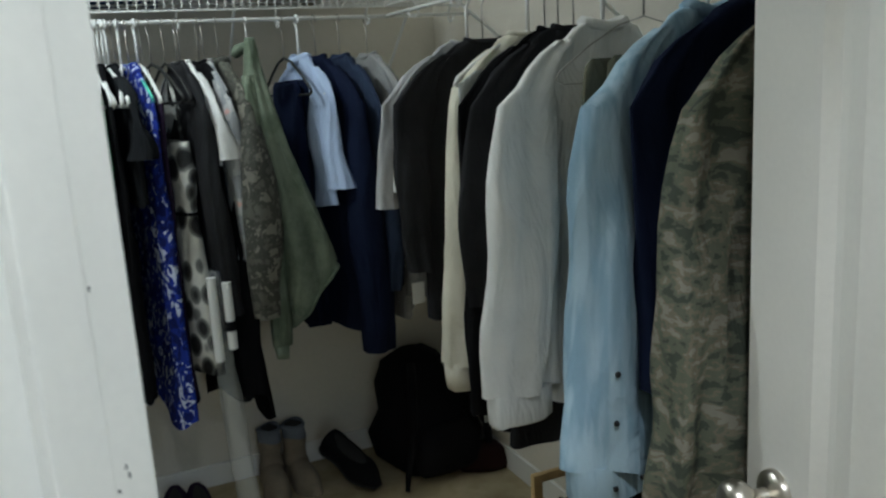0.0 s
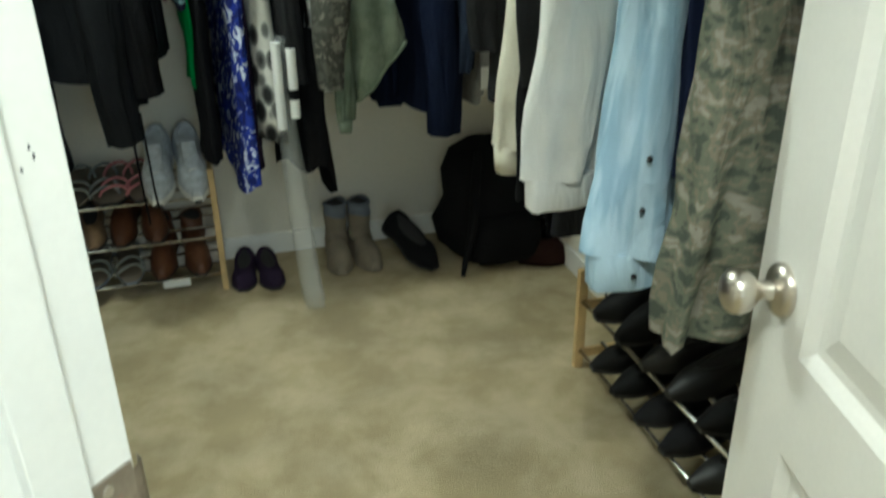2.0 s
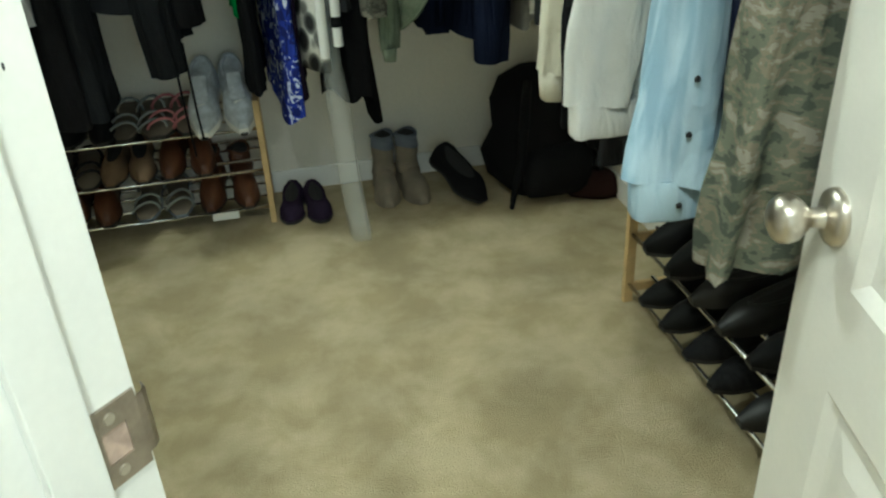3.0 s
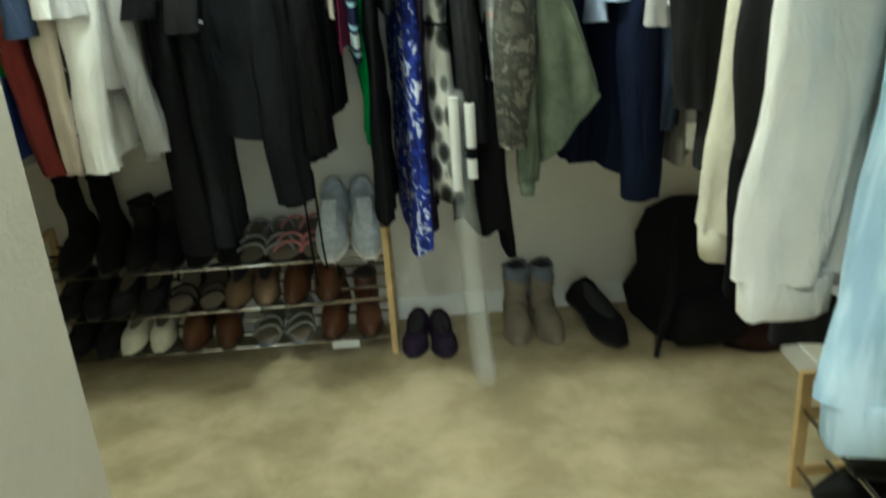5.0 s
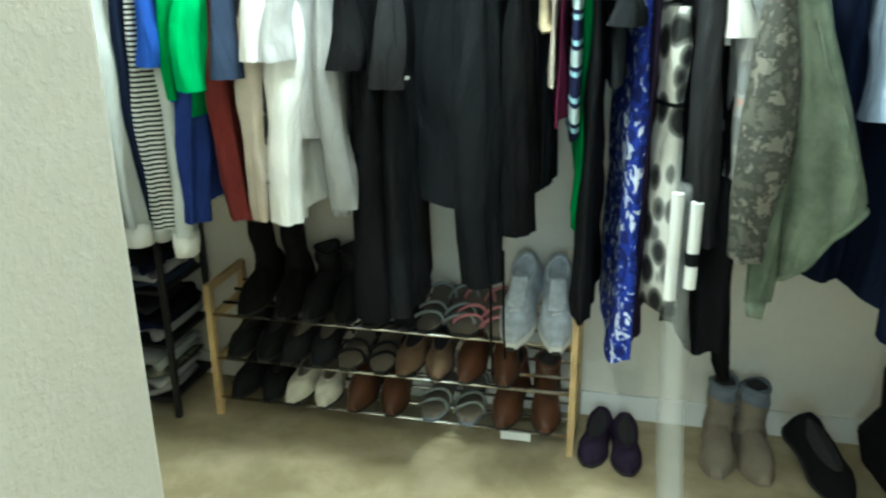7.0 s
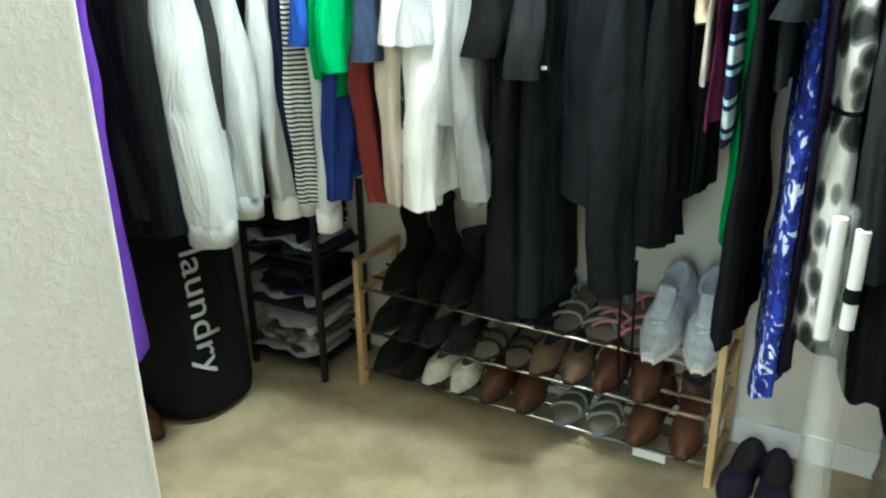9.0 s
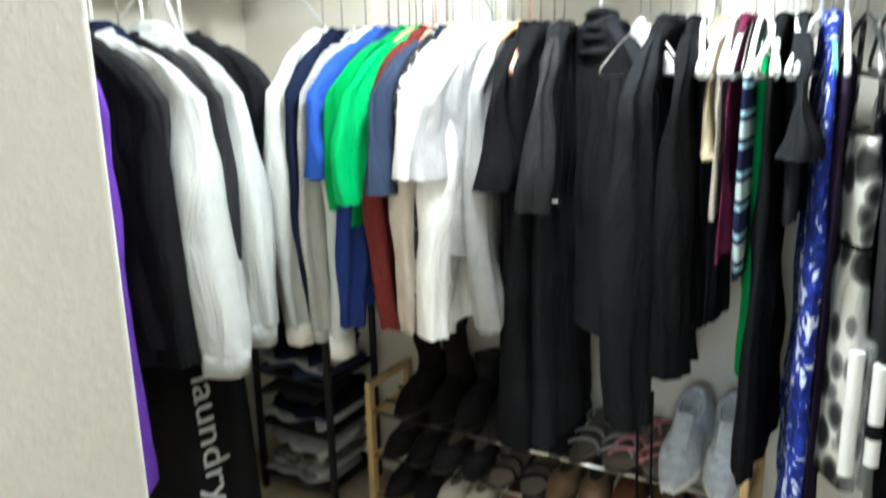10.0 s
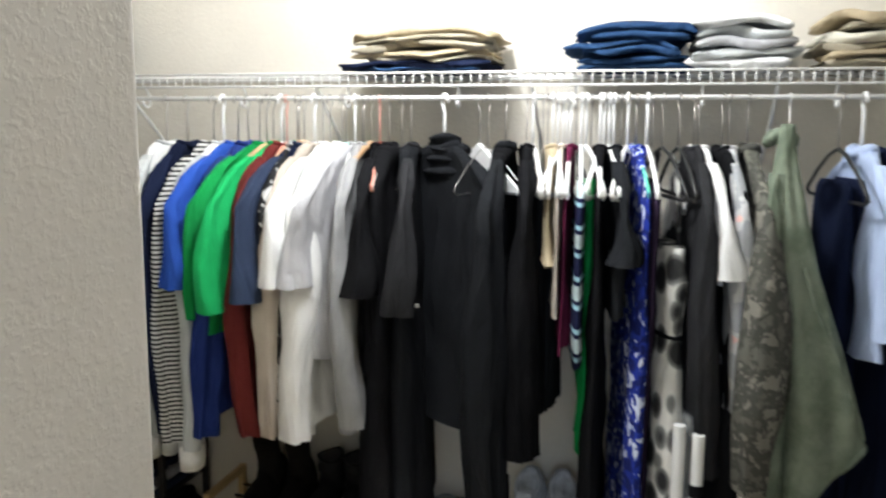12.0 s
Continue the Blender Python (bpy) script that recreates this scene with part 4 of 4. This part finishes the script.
    tg = thing("label_tag", m, label, "tag")
    part("card", boxes((-0.010, 0.010, -0.001, 0.001, -0.004, 0.004), bevel=0.0005) if "hem" in label or "small" in label else boxes((-0.022, 0.022, -0.001, 0.001, -0.035, 0.035), bevel=0.0005), M["paper"], tg)


# ---- shoe racks ----
def shoe_rack(m, length, label, tiers=(0.06, 0.20, 0.35), tall=0.45):
    """Wooden end frames with metal bars; the front runs along x at y=0, the back is at y=0.22."""
    rk = thing("shoe_rack", m, label, "shoe rack")
    for x in (0.0, length):
        for y in (0.0, 0.22):
            part("post", boxes((x - 0.010, x + 0.010, y - 0.014, y + 0.014, 0.0, tall), bevel=0.003), M["pine"], rk, "pale wooden post")
        for z in [k - 0.015 for k in tiers] + [tall - 0.013]:
            part("cross_rail", boxes((x - 0.008, x + 0.008, 0.014, 0.206, z - 0.013, z + 0.013), bevel=0.003), M["pine"], rk)
    for z in tiers:
        for y, up in ((0.0, 0.0), (0.07, 0.012), (0.15, 0.026), (0.21, 0.036)):
            smooth(part("bar", tube([(0.01, y, z + up), (length - 0.01, y, z + up)], 0.0058, 10), M["chrome"], rk, "chromed bar"))
    return rk


shoe_rack(pose(-1.130, 2.0, 0), 1.125, "three-tier wooden and metal shoe rack against the back wall")
shoe_rack(pose(0.965, 1.17, 0, 0, 0, -90), 1.00, "low two-tier shoe rack with wooden ends near the door", (0.06, 0.22), 0.32)


# ---- shoes ----
def shoe_ring(s, length, wide, base, high, n=16, toe=0.0):
    """One cross section of a shoe at s along its length, the toe at s=0 towards -y."""
    w = wide / 2 * (0.30 + 0.70 * math.sin(min(1, s * 2.6) * math.pi / 2)) * (1 - 0.22 * math.sin(max(0, s - 0.30) / 0.70 * math.pi) ** 2) * (1.0 if s < 0.9 else 1 - (s - 0.9) * 3.5)
    y = -length / 2 + length * s
    out = []
    for j in range(n):
        a = 2 * math.pi * j / n
        c, q = math.cos(a), math.sin(a)
        out.append((w * math.copysign(abs(c) ** 0.7, c), y, base + (high if q > 0 else 0.0) * abs(q) ** 0.8))
    return out


def shoe(m, kind, mat, label, sole="blackrubber", length=0.265, wide=0.092, shaft=0.0, inner="dark", group="shoes"):
    """kinds: sneaker, flat, sandal, boot. The sole lies on z=0."""
    if len(label.split()) < 4:
        label += " on the rack"
    sh = thing("boot" if kind == "boot" else "sandal" if kind == "sandal" else "shoe", m, label, "shoe" if kind != "boot" else "boot", group)
    S = [k / 14 for k in range(15)]
    lift = 0.022 if kind == "sneaker" else 0.010
    ring = [[(x * 1.04, y, z) for x, y, z in shoe_ring(s, length, wide, 0.0, lift + 0.004 * s)] for s in S]
    smooth(part("sole", loft([[(x, y * 1.01, (lift if z > 0.002 else 0.0) + (0.008 * max(0, 0.15 - s) / 0.15)) for x, y, z in r] for r, s in zip(ring, S)]), M[sole], sh), 40)
    if kind == "sandal":
        smooth(part("insole", loft([[(x * 0.96, y * 0.99, lift + (0.006 if z > 0.002 else 0.001)) for x, y, z in r] for r in ring]), M["insole"], sh), 40)
        for y0, arch in ((-0.075, 0.040), (-0.035, 0.048), (0.06, 0.055)):
            arc = [(wide * 0.50 * math.cos(a), y0 + 0.012 * math.sin(a * 2), lift + arch * math.sin(a)) for a in [k * math.pi / 8 for k in range(9)]]
            smooth(part("strap", tube(arc, 0.0055, 6), M[mat], sh))
        return sh
    if kind == "flat":
        heights = [0.018 + 0.030 * math.sin(min(1, s * 3) * math.pi / 2) + (0.012 * max(0, s - 0.7) / 0.3) for s in S]
    else:
        heights = [0.030 + 0.050 * min(1, s * 2.2) ** 0.8 + (0.020 * max(0, s - 0.45) / 0.55) for s in S]
    upper = smooth(part("upper", loft([shoe_ring(s, length, wide, lift * 0.9, h) for s, h in zip(S, heights)]), M[mat], sh), 60)
    if kind in ("flat", "sneaker"):
        s0 = 0.30 if kind == "flat" else 0.56
        mouth = []
        for k in range(16):
            a = 2 * math.pi * k / 16
            s = s0 + (0.95 - s0) * (0.5 - 0.5 * math.cos(a))
            h = heights[min(14, int(s * 14))] + lift * 0.9
            mouth.append((wide * 0.30 * math.sin(a), -length / 2 + length * s, h + (0.001 if kind == "flat" else 0.003) - 0.006 * abs(math.sin(a))))
        smooth(part("collar", tube(mouth, 0.0045 if kind == "flat" else 0.008, 6, closed=True), M[mat], upper))
        # solid lid, not a hollow; by default its near-black stands for inside shade
        part("mouth_lid", loft([[(x * 0.98, y, z + 0.001) for x, y, z in mouth], [(x * 0.85, y * 0.97 + 0.002, z - 0.006) for x, y, z in mouth]], (True, True)), M[inner], upper, "coloured lid closing the shoe mouth")
    if kind == "sneaker":
        for k in range(5):
            s = 0.27 + k * 0.058
            h = heights[int(s * 14)] + lift * 0.9
            y = -length / 2 + length * s
            smooth(part("lace", tube([(-0.022, y, h - 0.006), (-0.010, y - 0.004, h + 0.004), (0.010, y + 0.004, h + 0.004), (0.022, y, h - 0.006)], 0.0028, 6), M["rubber"], upper))
        smooth(part("tongue", loft([[(x * 0.55, -length / 2 + length * s, z + d) for x, _, z in [(0.05 * math.cos(a), 0, 0.006 * math.sin(a)) for a in [q * math.pi / 4 for q in range(8)]]] for s, d in ((0.30, 0.085), (0.45, 0.10), (0.56, 0.118), (0.58, 0.13))]), M[mat], sh))
        part("toe_bumper", boxes((-0.012, 0.012, -length / 2 - 0.006, -length / 2 + 0.004, 0.002, 0.014), bevel=0.003), M["blackrubber"], sh)
    if kind == "boot":
        r = wide * 0.44
        rows = [(lift + 0.055 + (shaft - 0.055) * k / 7, length * 0.24 + 0.006 * math.sin(k), r * (1.08 if k == 0 else 0.92 + 0.04 * math.sin(k * 1.7)), 0) for k in range(8)]
        smooth(part("shaft", loft([[(q * math.cos(a), y + q * 1.12 * math.sin(a), z + 0.006 * math.sin(a * 2)) for a in [j * math.pi / 10 for j in range(20)]] for z, y, q, _ in rows]), M[mat], sh))
        if inner != "dark":
            smooth(part("cuff", loft([[(q * 1.04 * math.cos(a), y + q * 1.16 * math.sin(a), z + 0.003 + 0.006 * math.sin(a * 2)) for a in [j * math.pi / 10 for j in range(20)]] for z, y, q, _ in rows[5:]]), M[inner], sh, "grey-blue turned-down cuff"))
        z, y, q, _ = rows[-1]
        rim = [(q * math.cos(a), y + q * 1.12 * math.sin(a), z + 0.006 * math.sin(a * 2)) for a in [j * math.pi / 10 for j in range(20)]]
        smooth(part("rim", tube(rim, 0.006, 6, closed=True), M[inner if inner != "dark" else mat], sh))
        # the shaft is closed by a lid with the inner shade as its colour
        part("mouth_lid", loft([[(x * 0.9, yy * 1.0, zz + 0.002) for x, yy, zz in rim], [(x * 0.8, yy, zz - 0.004) for x, yy, zz in rim]]), M["dark"], sh)
    return sh


def on_rack(x, tier, turn=0, tilt=10.0):
    return pose(x, 2.105, (0.070, 0.210, 0.360)[tier] + 0.018, tilt, 0, turn)


def pair(x0, x1, tier, kind, mat, label, **more):
    for k, x in enumerate((x0, x1)):
        shoe(on_rack(x, tier, (-4, 5)[k]), kind, mat, label, group="shoes on the rack", **more)


pair(-1.000, -0.890, 2, "boot", "fur", "dark brown suede boot on the shoe rack", shaft=0.25)
pair(-0.790, -0.700, 2, "boot", "blackleather", "black leather ankle boot on the shoe rack", shaft=0.15)
pair(-0.600, -0.510, 2, "flat", "blackleather", "black flat shoe on the shoe rack")
pair(-0.430, -0.350, 2, "sandal", "silver", "sandal with silver straps")
pair(-0.310, -0.240, 2, "sandal", "pink", "dusty pink strapped sandal")
for k, x in enumerate((-0.170, -0.065)):
    shoe(pose(x, 2.082, 0.404, 22, 0, (-4, 5)[k]), "sneaker", "sneaker", "pale grey knitted running shoe on the shoe rack", sole="rubber", inner="sneaker", length=0.29, wide=0.105, group="shoes on the rack")
pair(-1.050, -0.965, 1, "flat", "blackleather", "black flat shoe on the shoe rack")
pair(-0.870, -0.785, 1, "flat", "charcoal", "dark grey slip-on shoe", inner="insole")
pair(-0.680, -0.590, 1, "sandal", "blackleather", "black strapped sandal")
pair(-0.500, -0.415, 1, "flat", "tanleather", "tan suede flat shoe", inner="dark")
pair(-0.310, -0.215, 1, "boot", "brownleather", "brown leather ankle boot", shaft=0.115, wide=0.088)
pair(-1.050, -0.960, 0, "flat", "blackleather", "black flat shoe on the lowest bars")
pair(-0.865, -0.780, 0, "flat", "cream", "cream ballet flat", inner="insole")
pair(-0.660, -0.560, 0, "boot", "brownleather", "brown leather ankle boot", shaft=0.12)
pair(-0.420, -0.320, 0, "sandal", "silver", "grey sporty sandal", sole="bootgrey")
pair(-0.200, -0.090, 0, "boot", "brownleather", "scuffed brown leather boot", shaft=0.125)

for k, (x, y) in enumerate(((0.065, 2.06), (0.155, 2.04))):
    shoe(pose(x, y, 0, 0, 0, (-6, 4)[k]), "flat", "plum", "dark purple suede shoe on the carpet", length=0.25)
for k, (x, y) in enumerate(((0.415, 2.09), (0.515, 2.08))):
    shoe(pose(x, y, 0, 0, 0, (-5, 6)[k]), "boot", "boot", "sand coloured suede boot with grey cuff on the carpet", shaft=0.20, sole="boot", inner="bootgrey", wide=0.10)
shoe(pose(0.672, 1.985, 0.070, 28, 0, 30), "flat", "bag", "black slip-on shoe leaning by the backpack", length=0.26, wide=0.125)
shoe(pose(-1.60, 1.47, 0.0, 0, 0, 75), "boot", "brownleather", "dark brown boot behind the laundry bag", shaft=0.16)
for k in range(3):
    for j in range(2):
        shoe(pose(1.075, 1.03 - k * 0.25 - j * 0.105, 0.088, 10, 0, -90 + (-4, 5)[j]), "flat", ("blackleather", "charcoal", "blackrubber")[k], "black low shoe on the lowest bars", group="shoes on the rack")
        shoe(pose(1.075, 1.03 - k * 0.25 - j * 0.105, 0.248, 10, 0, -90 + (-4, 5)[j]), "flat" if k else "boot", ("blackleather", "blackrubber", "blackleather")[k], "black shoe on the middle bars", group="shoes on the rack", shaft=0.12)


# ---- bags, stand, bins ----
pk = thing("backpack", pose(0.99, 2.02, 0, 0, 0, 4), "slumped black nylon backpack against the back wall", "backpack")


def lump(rows, seed, around=28, rough=0.02):
    """A soft stuffed body. rows: (z, half x, half y, shift y)."""
    out = []
    for z, hx, hy, cy in rows:
        ring = []
        for j in range(around):
            a = 2 * math.pi * j / around
            k = 1 + rough * 6 * noise.noise(Vector((math.cos(a) * 1.4 + seed, math.sin(a) * 1.4, z * 6)))
            c, s = math.cos(a), math.sin(a)
            ring.append((hx * k * math.copysign(abs(c) ** 0.75, c), cy + hy * k * math.copysign(abs(s) ** 0.75, s), z))
        out.append(ring)
    return loft(out)


smooth(part("body", lump([(0.004, 0.15, 0.12, 0), (0.03, 0.19, 0.155, 0), (0.12, 0.20, 0.165, 0), (0.22, 0.18, 0.15, 0.02), (0.32, 0.15, 0.12, 0.04), (0.39, 0.11, 0.09, 0.06), (0.43, 0.05, 0.04, 0.07), (0.435, 0.01, 0.01, 0.07)], 3, 36, 0.045), M["bag"], pk))
smooth(part("front_pocket", lump([(0.03, 0.11, 0.03, -0.165), (0.06, 0.13, 0.05, -0.165), (0.15, 0.13, 0.05, -0.16), (0.2, 0.10, 0.03, -0.14)], 5), M["bag"], pk))
for s in (-1, 1):
    smooth(part("shoulder_strap", tube([(s * 0.06, -0.02, 0.40), (s * 0.11, -0.12, 0.33), (s * 0.15, -0.19, 0.18), (s * 0.17, -0.17, 0.05), (s * 0.19, -0.20, 0.012)], [0.016, 0.018, 0.016, 0.011, 0.008], 8), M["bag"], pk))
bb = thing("handbag", pose(1.135, 1.86, 0, 0, 0, -20), "small dark oxblood leather bag on the carpet by the backpack", "bag")
smooth(part("body", lump([(0.003, 0.09, 0.05, 0), (0.025, 0.095, 0.055, 0), (0.075, 0.08, 0.045, 0), (0.095, 0.06, 0.025, 0)], 8), M["oxblood"], bb))

lb = thing("laundry_bag", pose(-1.55, 1.67, 0, 0, -4, 0), "tall black nylon laundry bag with white lettering", "laundry bag")
BAG_R = 0.165
smooth(part("body", lump([(0.0, 0.12, 0.12, 0), (0.015, 0.155, 0.155, 0), (0.06, BAG_R, BAG_R, 0), (0.3, BAG_R, BAG_R, 0), (0.55, BAG_R, BAG_R, 0), (0.70, 0.155, 0.155, 0), (0.78, 0.12, 0.12, 0.01), (0.80, 0.05, 0.05, 0.01)], 11, 40, 0.003), M["bag"], lb))
smooth(part("drawstring", tube([(0.125 * math.cos(a), 0.125 * math.sin(a), 0.775 + 0.005 * math.sin(3 * a)) for a in [k * math.pi / 10 for k in range(20)]], 0.006, 6, closed=True), M["bag"], lb))
txt = bpy.data.curves.new("lettering", "FONT")
txt.body, txt.size, txt.align_x, txt.align_y, txt.extrude = "laundry", 0.135, "CENTER", "CENTER", 0.001
holder = new("lettering_source", txt)
dg = bpy.context.evaluated_depsgraph_get()
flat = bpy.data.meshes.new_from_object(holder.evaluated_get(dg))
bpy.data.objects.remove(holder)
FACE = radians(-18)
bm = bmesh.new()
bm.from_mesh(flat)
bmesh.ops.subdivide_edges(bm, edges=[e for e in bm.edges if e.calc_length() > 0.02], cuts=3)
for v in bm.verts:                      # wraps the word round the bag, reading downwards
    ang, r = FACE + v.co.y / (BAG_R * 1.2), BAG_R + 0.006 + v.co.z
    c, s = math.cos(ang), math.sin(ang)
    v.co = (r * math.copysign(abs(c) ** 0.75, c), r * math.copysign(abs(s) ** 0.75, s), 0.36 - v.co.x)
part("lettering", bm, M["print"], lb, "grey-white word laundry printed down the bag")

st = thing("storage_stand", pose(-1.40, 2.07, 0), "black metal stand with folded clothes beside the shoe rack", "shelf")
for x in (-0.15, 0.15):
    for y in (-0.125, 0.125):
        part("post", boxes((x - 0.009, x + 0.009, y - 0.009, y + 0.009, 0, 0.78), bevel=0.002), M["blackmetal"], st)
for z in (0.06, 0.25, 0.43):
    part("shelf_panel", boxes((-0.141, 0.141, -0.134, 0.134, z - 0.006, z + 0.006), bevel=0.002), M["blackmetal"], st)


def folded(name, m, w, d, layers, mats, label, category="folded clothes", rise=0.022, seed=0):
    """A pile of folded clothes; each piece is a slab with a rounded fold along its front."""
    pile = thing(name, m, label, category)
    r = random.Random(seed)
    z = 0.0
    for k in range(layers):
        h = rise * r.uniform(0.8, 1.25)
        hw, hd = w / 2 * r.uniform(0.80, 1.0), d / 2 * r.uniform(0.9, 1.0)
        cx, cy, ph = r.uniform(-0.022, 0.022), r.uniform(-0.015, 0.015), r.uniform(0, 6)
        rings = []
        nx = 14
        for i in range(nx + 1):
            x = -hw + 2 * hw * i / nx
            end = min(1.0, (1 - abs(x / hw)) * 7 + 0.55)
            ring = []
            for j in range(14):
                a = 2 * math.pi * j / 14
                c, s = math.cos(a), math.sin(a)
                wob = noise.noise(Vector((x * 11 + seed, k * 3.1, c * 2))) * 0.046
                ring.append((cx + x + wob * 0.5, cy + hd * math.copysign(abs(c) ** 0.5, c) + wob, z + h / 2 + h * 0.54 * end * math.copysign(abs(s) ** 0.55, s) + 0.0035 * math.sin(x * 14 + ph) * (1 - abs(x / hw)) + wob * 0.45 - 0.010 * k / layers * abs(x / hw) ** 3))
            rings.append(ring)
        smooth(part("folded_piece", loft(rings), M[mats[k % len(mats)]], pile))
        z += h
    return pile


folded("folded_clothes", pose(-1.40, 2.06, 0.066), 0.27, 0.24, 5, ["grey", "heather", "camo", "pale", "grey"], "folded grey shirts on the low shelf", seed=1, rise=0.030)
folded("folded_clothes", pose(-1.40, 2.06, 0.256), 0.27, 0.24, 4, ["heather", "navy", "black", "charcoal"], "folded dark shirts on the middle shelf", seed=2, rise=0.030)
folded("folded_clothes", pose(-1.40, 2.06, 0.436), 0.29, 0.25, 5, ["slate", "heather", "navy", "black", "black"], "folded navy and black clothes on the top shelf", seed=3, rise=0.032)
folded("folded_trousers", pose(-0.466, 2.09, DECK + 0.006), 0.42, 0.26, 7, ["jeans", "navy", "khaki", "tan", "khaki", "khaki", "tan"], "folded khaki trousers on the wire shelf", "folded trousers", 0.0145, 4)
folded("folded_jeans", pose(0.075, 2.09, DECK + 0.006), 0.29, 0.26, 6, ["jeans"], "stack of folded dark blue jeans on the wire shelf", "folded jeans", 0.0185, 5)
folded("folded_sweaters", pose(0.337, 2.09, DECK + 0.006), 0.25, 0.25, 5, ["white", "pale", "heather", "pale"], "stack of folded grey and white sweaters on the wire shelf", "folded sweaters", 0.023, 6)
folded("folded_trousers", pose(0.655, 2.09, DECK + 0.006), 0.26, 0.25, 6, ["khaki", "tan", "khaki", "cream"], "stack of folded tan trousers on the wire shelf", "folded trousers", 0.023, 7)


def storage_bin(m, w, d, h, mat, label):
    """A fabric box, wider at the rim, with an oval grip in its front (towards -y)."""
    bn = thing("storage_bin", m, label, "storage bin")
    def ring(q, z, inset=0.0):
        return [(sx * (w / 2 * q - inset), sy * (d / 2 * q - inset), z) for sx, sy in ((-1, -1), (1, -1), (1, 1), (-1, 1))]
    rings = [ring(0.86, 0.0), ring(0.93, h * 0.5), ring(1.0, h), ring(1.0, h, 0.006), ring(0.88, 0.01, 0.006)]
    part("box", loft(rings), M[mat], bn)
    rim = [(sx * w / 2, sy * d / 2, h) for sx, sy in ((-1, -1), (1, -1), (1, 1), (-1, 1))]
    part("rim", tube(rim, 0.0045, 6, closed=True), M["binrim"], bn, "dark stitched rim")
    grip = [(0.038 * math.copysign(abs(math.cos(a)) ** 0.6, math.cos(a)), 0, 0.015 * math.copysign(abs(math.sin(a)) ** 0.7, math.sin(a))) for a in [k * math.pi / 12 for k in range(24)]]
    y = -d / 2 * 0.972
    g = smooth(part("grip_frame", tube(grip, 0.0052, 8, closed=True), M["plastic"], bn, "white plastic oval grip"))
    g.matrix_local = pose(0, y, h * 0.70, -3, 0, 0)
    g = part("grip_hole", loft([[(x, -0.002, z) for x, _, z in grip], [(x, 0.002, z) for x, _, z in grip]]), M["binin"], bn)
    g.matrix_local = pose(0, y, h * 0.70, -3, 0, 0)
    return bn


storage_bin(pose(-1.61, 1.66, DECK + 0.006, 0, 0, 86), 0.28, 0.26, 0.190, "bin_cream", "cream canvas storage bin with an oval grip on the wire shelf")
storage_bin(pose(-1.585, 2.0, DECK + 0.006, 0, 0, 80), 0.28, 0.26, 0.172, "bin_blue", "blue canvas storage bin with an oval grip in the shelf corner")
slip = thing("paper_slip", pose(-0.165, 1.984, 0.052, 4, 0, 0), "white paper slip under the shoes on the lowest bar", "paper")
part("sheet", boxes((-0.045, 0.045, -0.0008, 0.0008, -0.014, 0.014), bevel=0.0004), M["paper"], slip)
stick = thing("white_stick", pose(-1.40, 1.62, 0), "thin white plastic stick leaning among the hangers", "stick")
part("rod", tube([(0.0, 0.045, 1.40), (0.0, -0.035, 1.60), (0.0, -0.10, 1.76)], 0.005, 8), M["plastic"], stick)

cords = thing("shoulder_cord", pose(-0.185, 1.74, 0), "two thin black cords hanging below the black jacket", "cord")
for x in (-0.018, 0.014):
    part("cord", tube([(x, 0.0, 0.72), (x + 0.003, 0.004, 0.50), (x + 0.006, 0.02, 0.37 if x < 0 else 0.42)], 0.0036, 6), M["black"], cords)
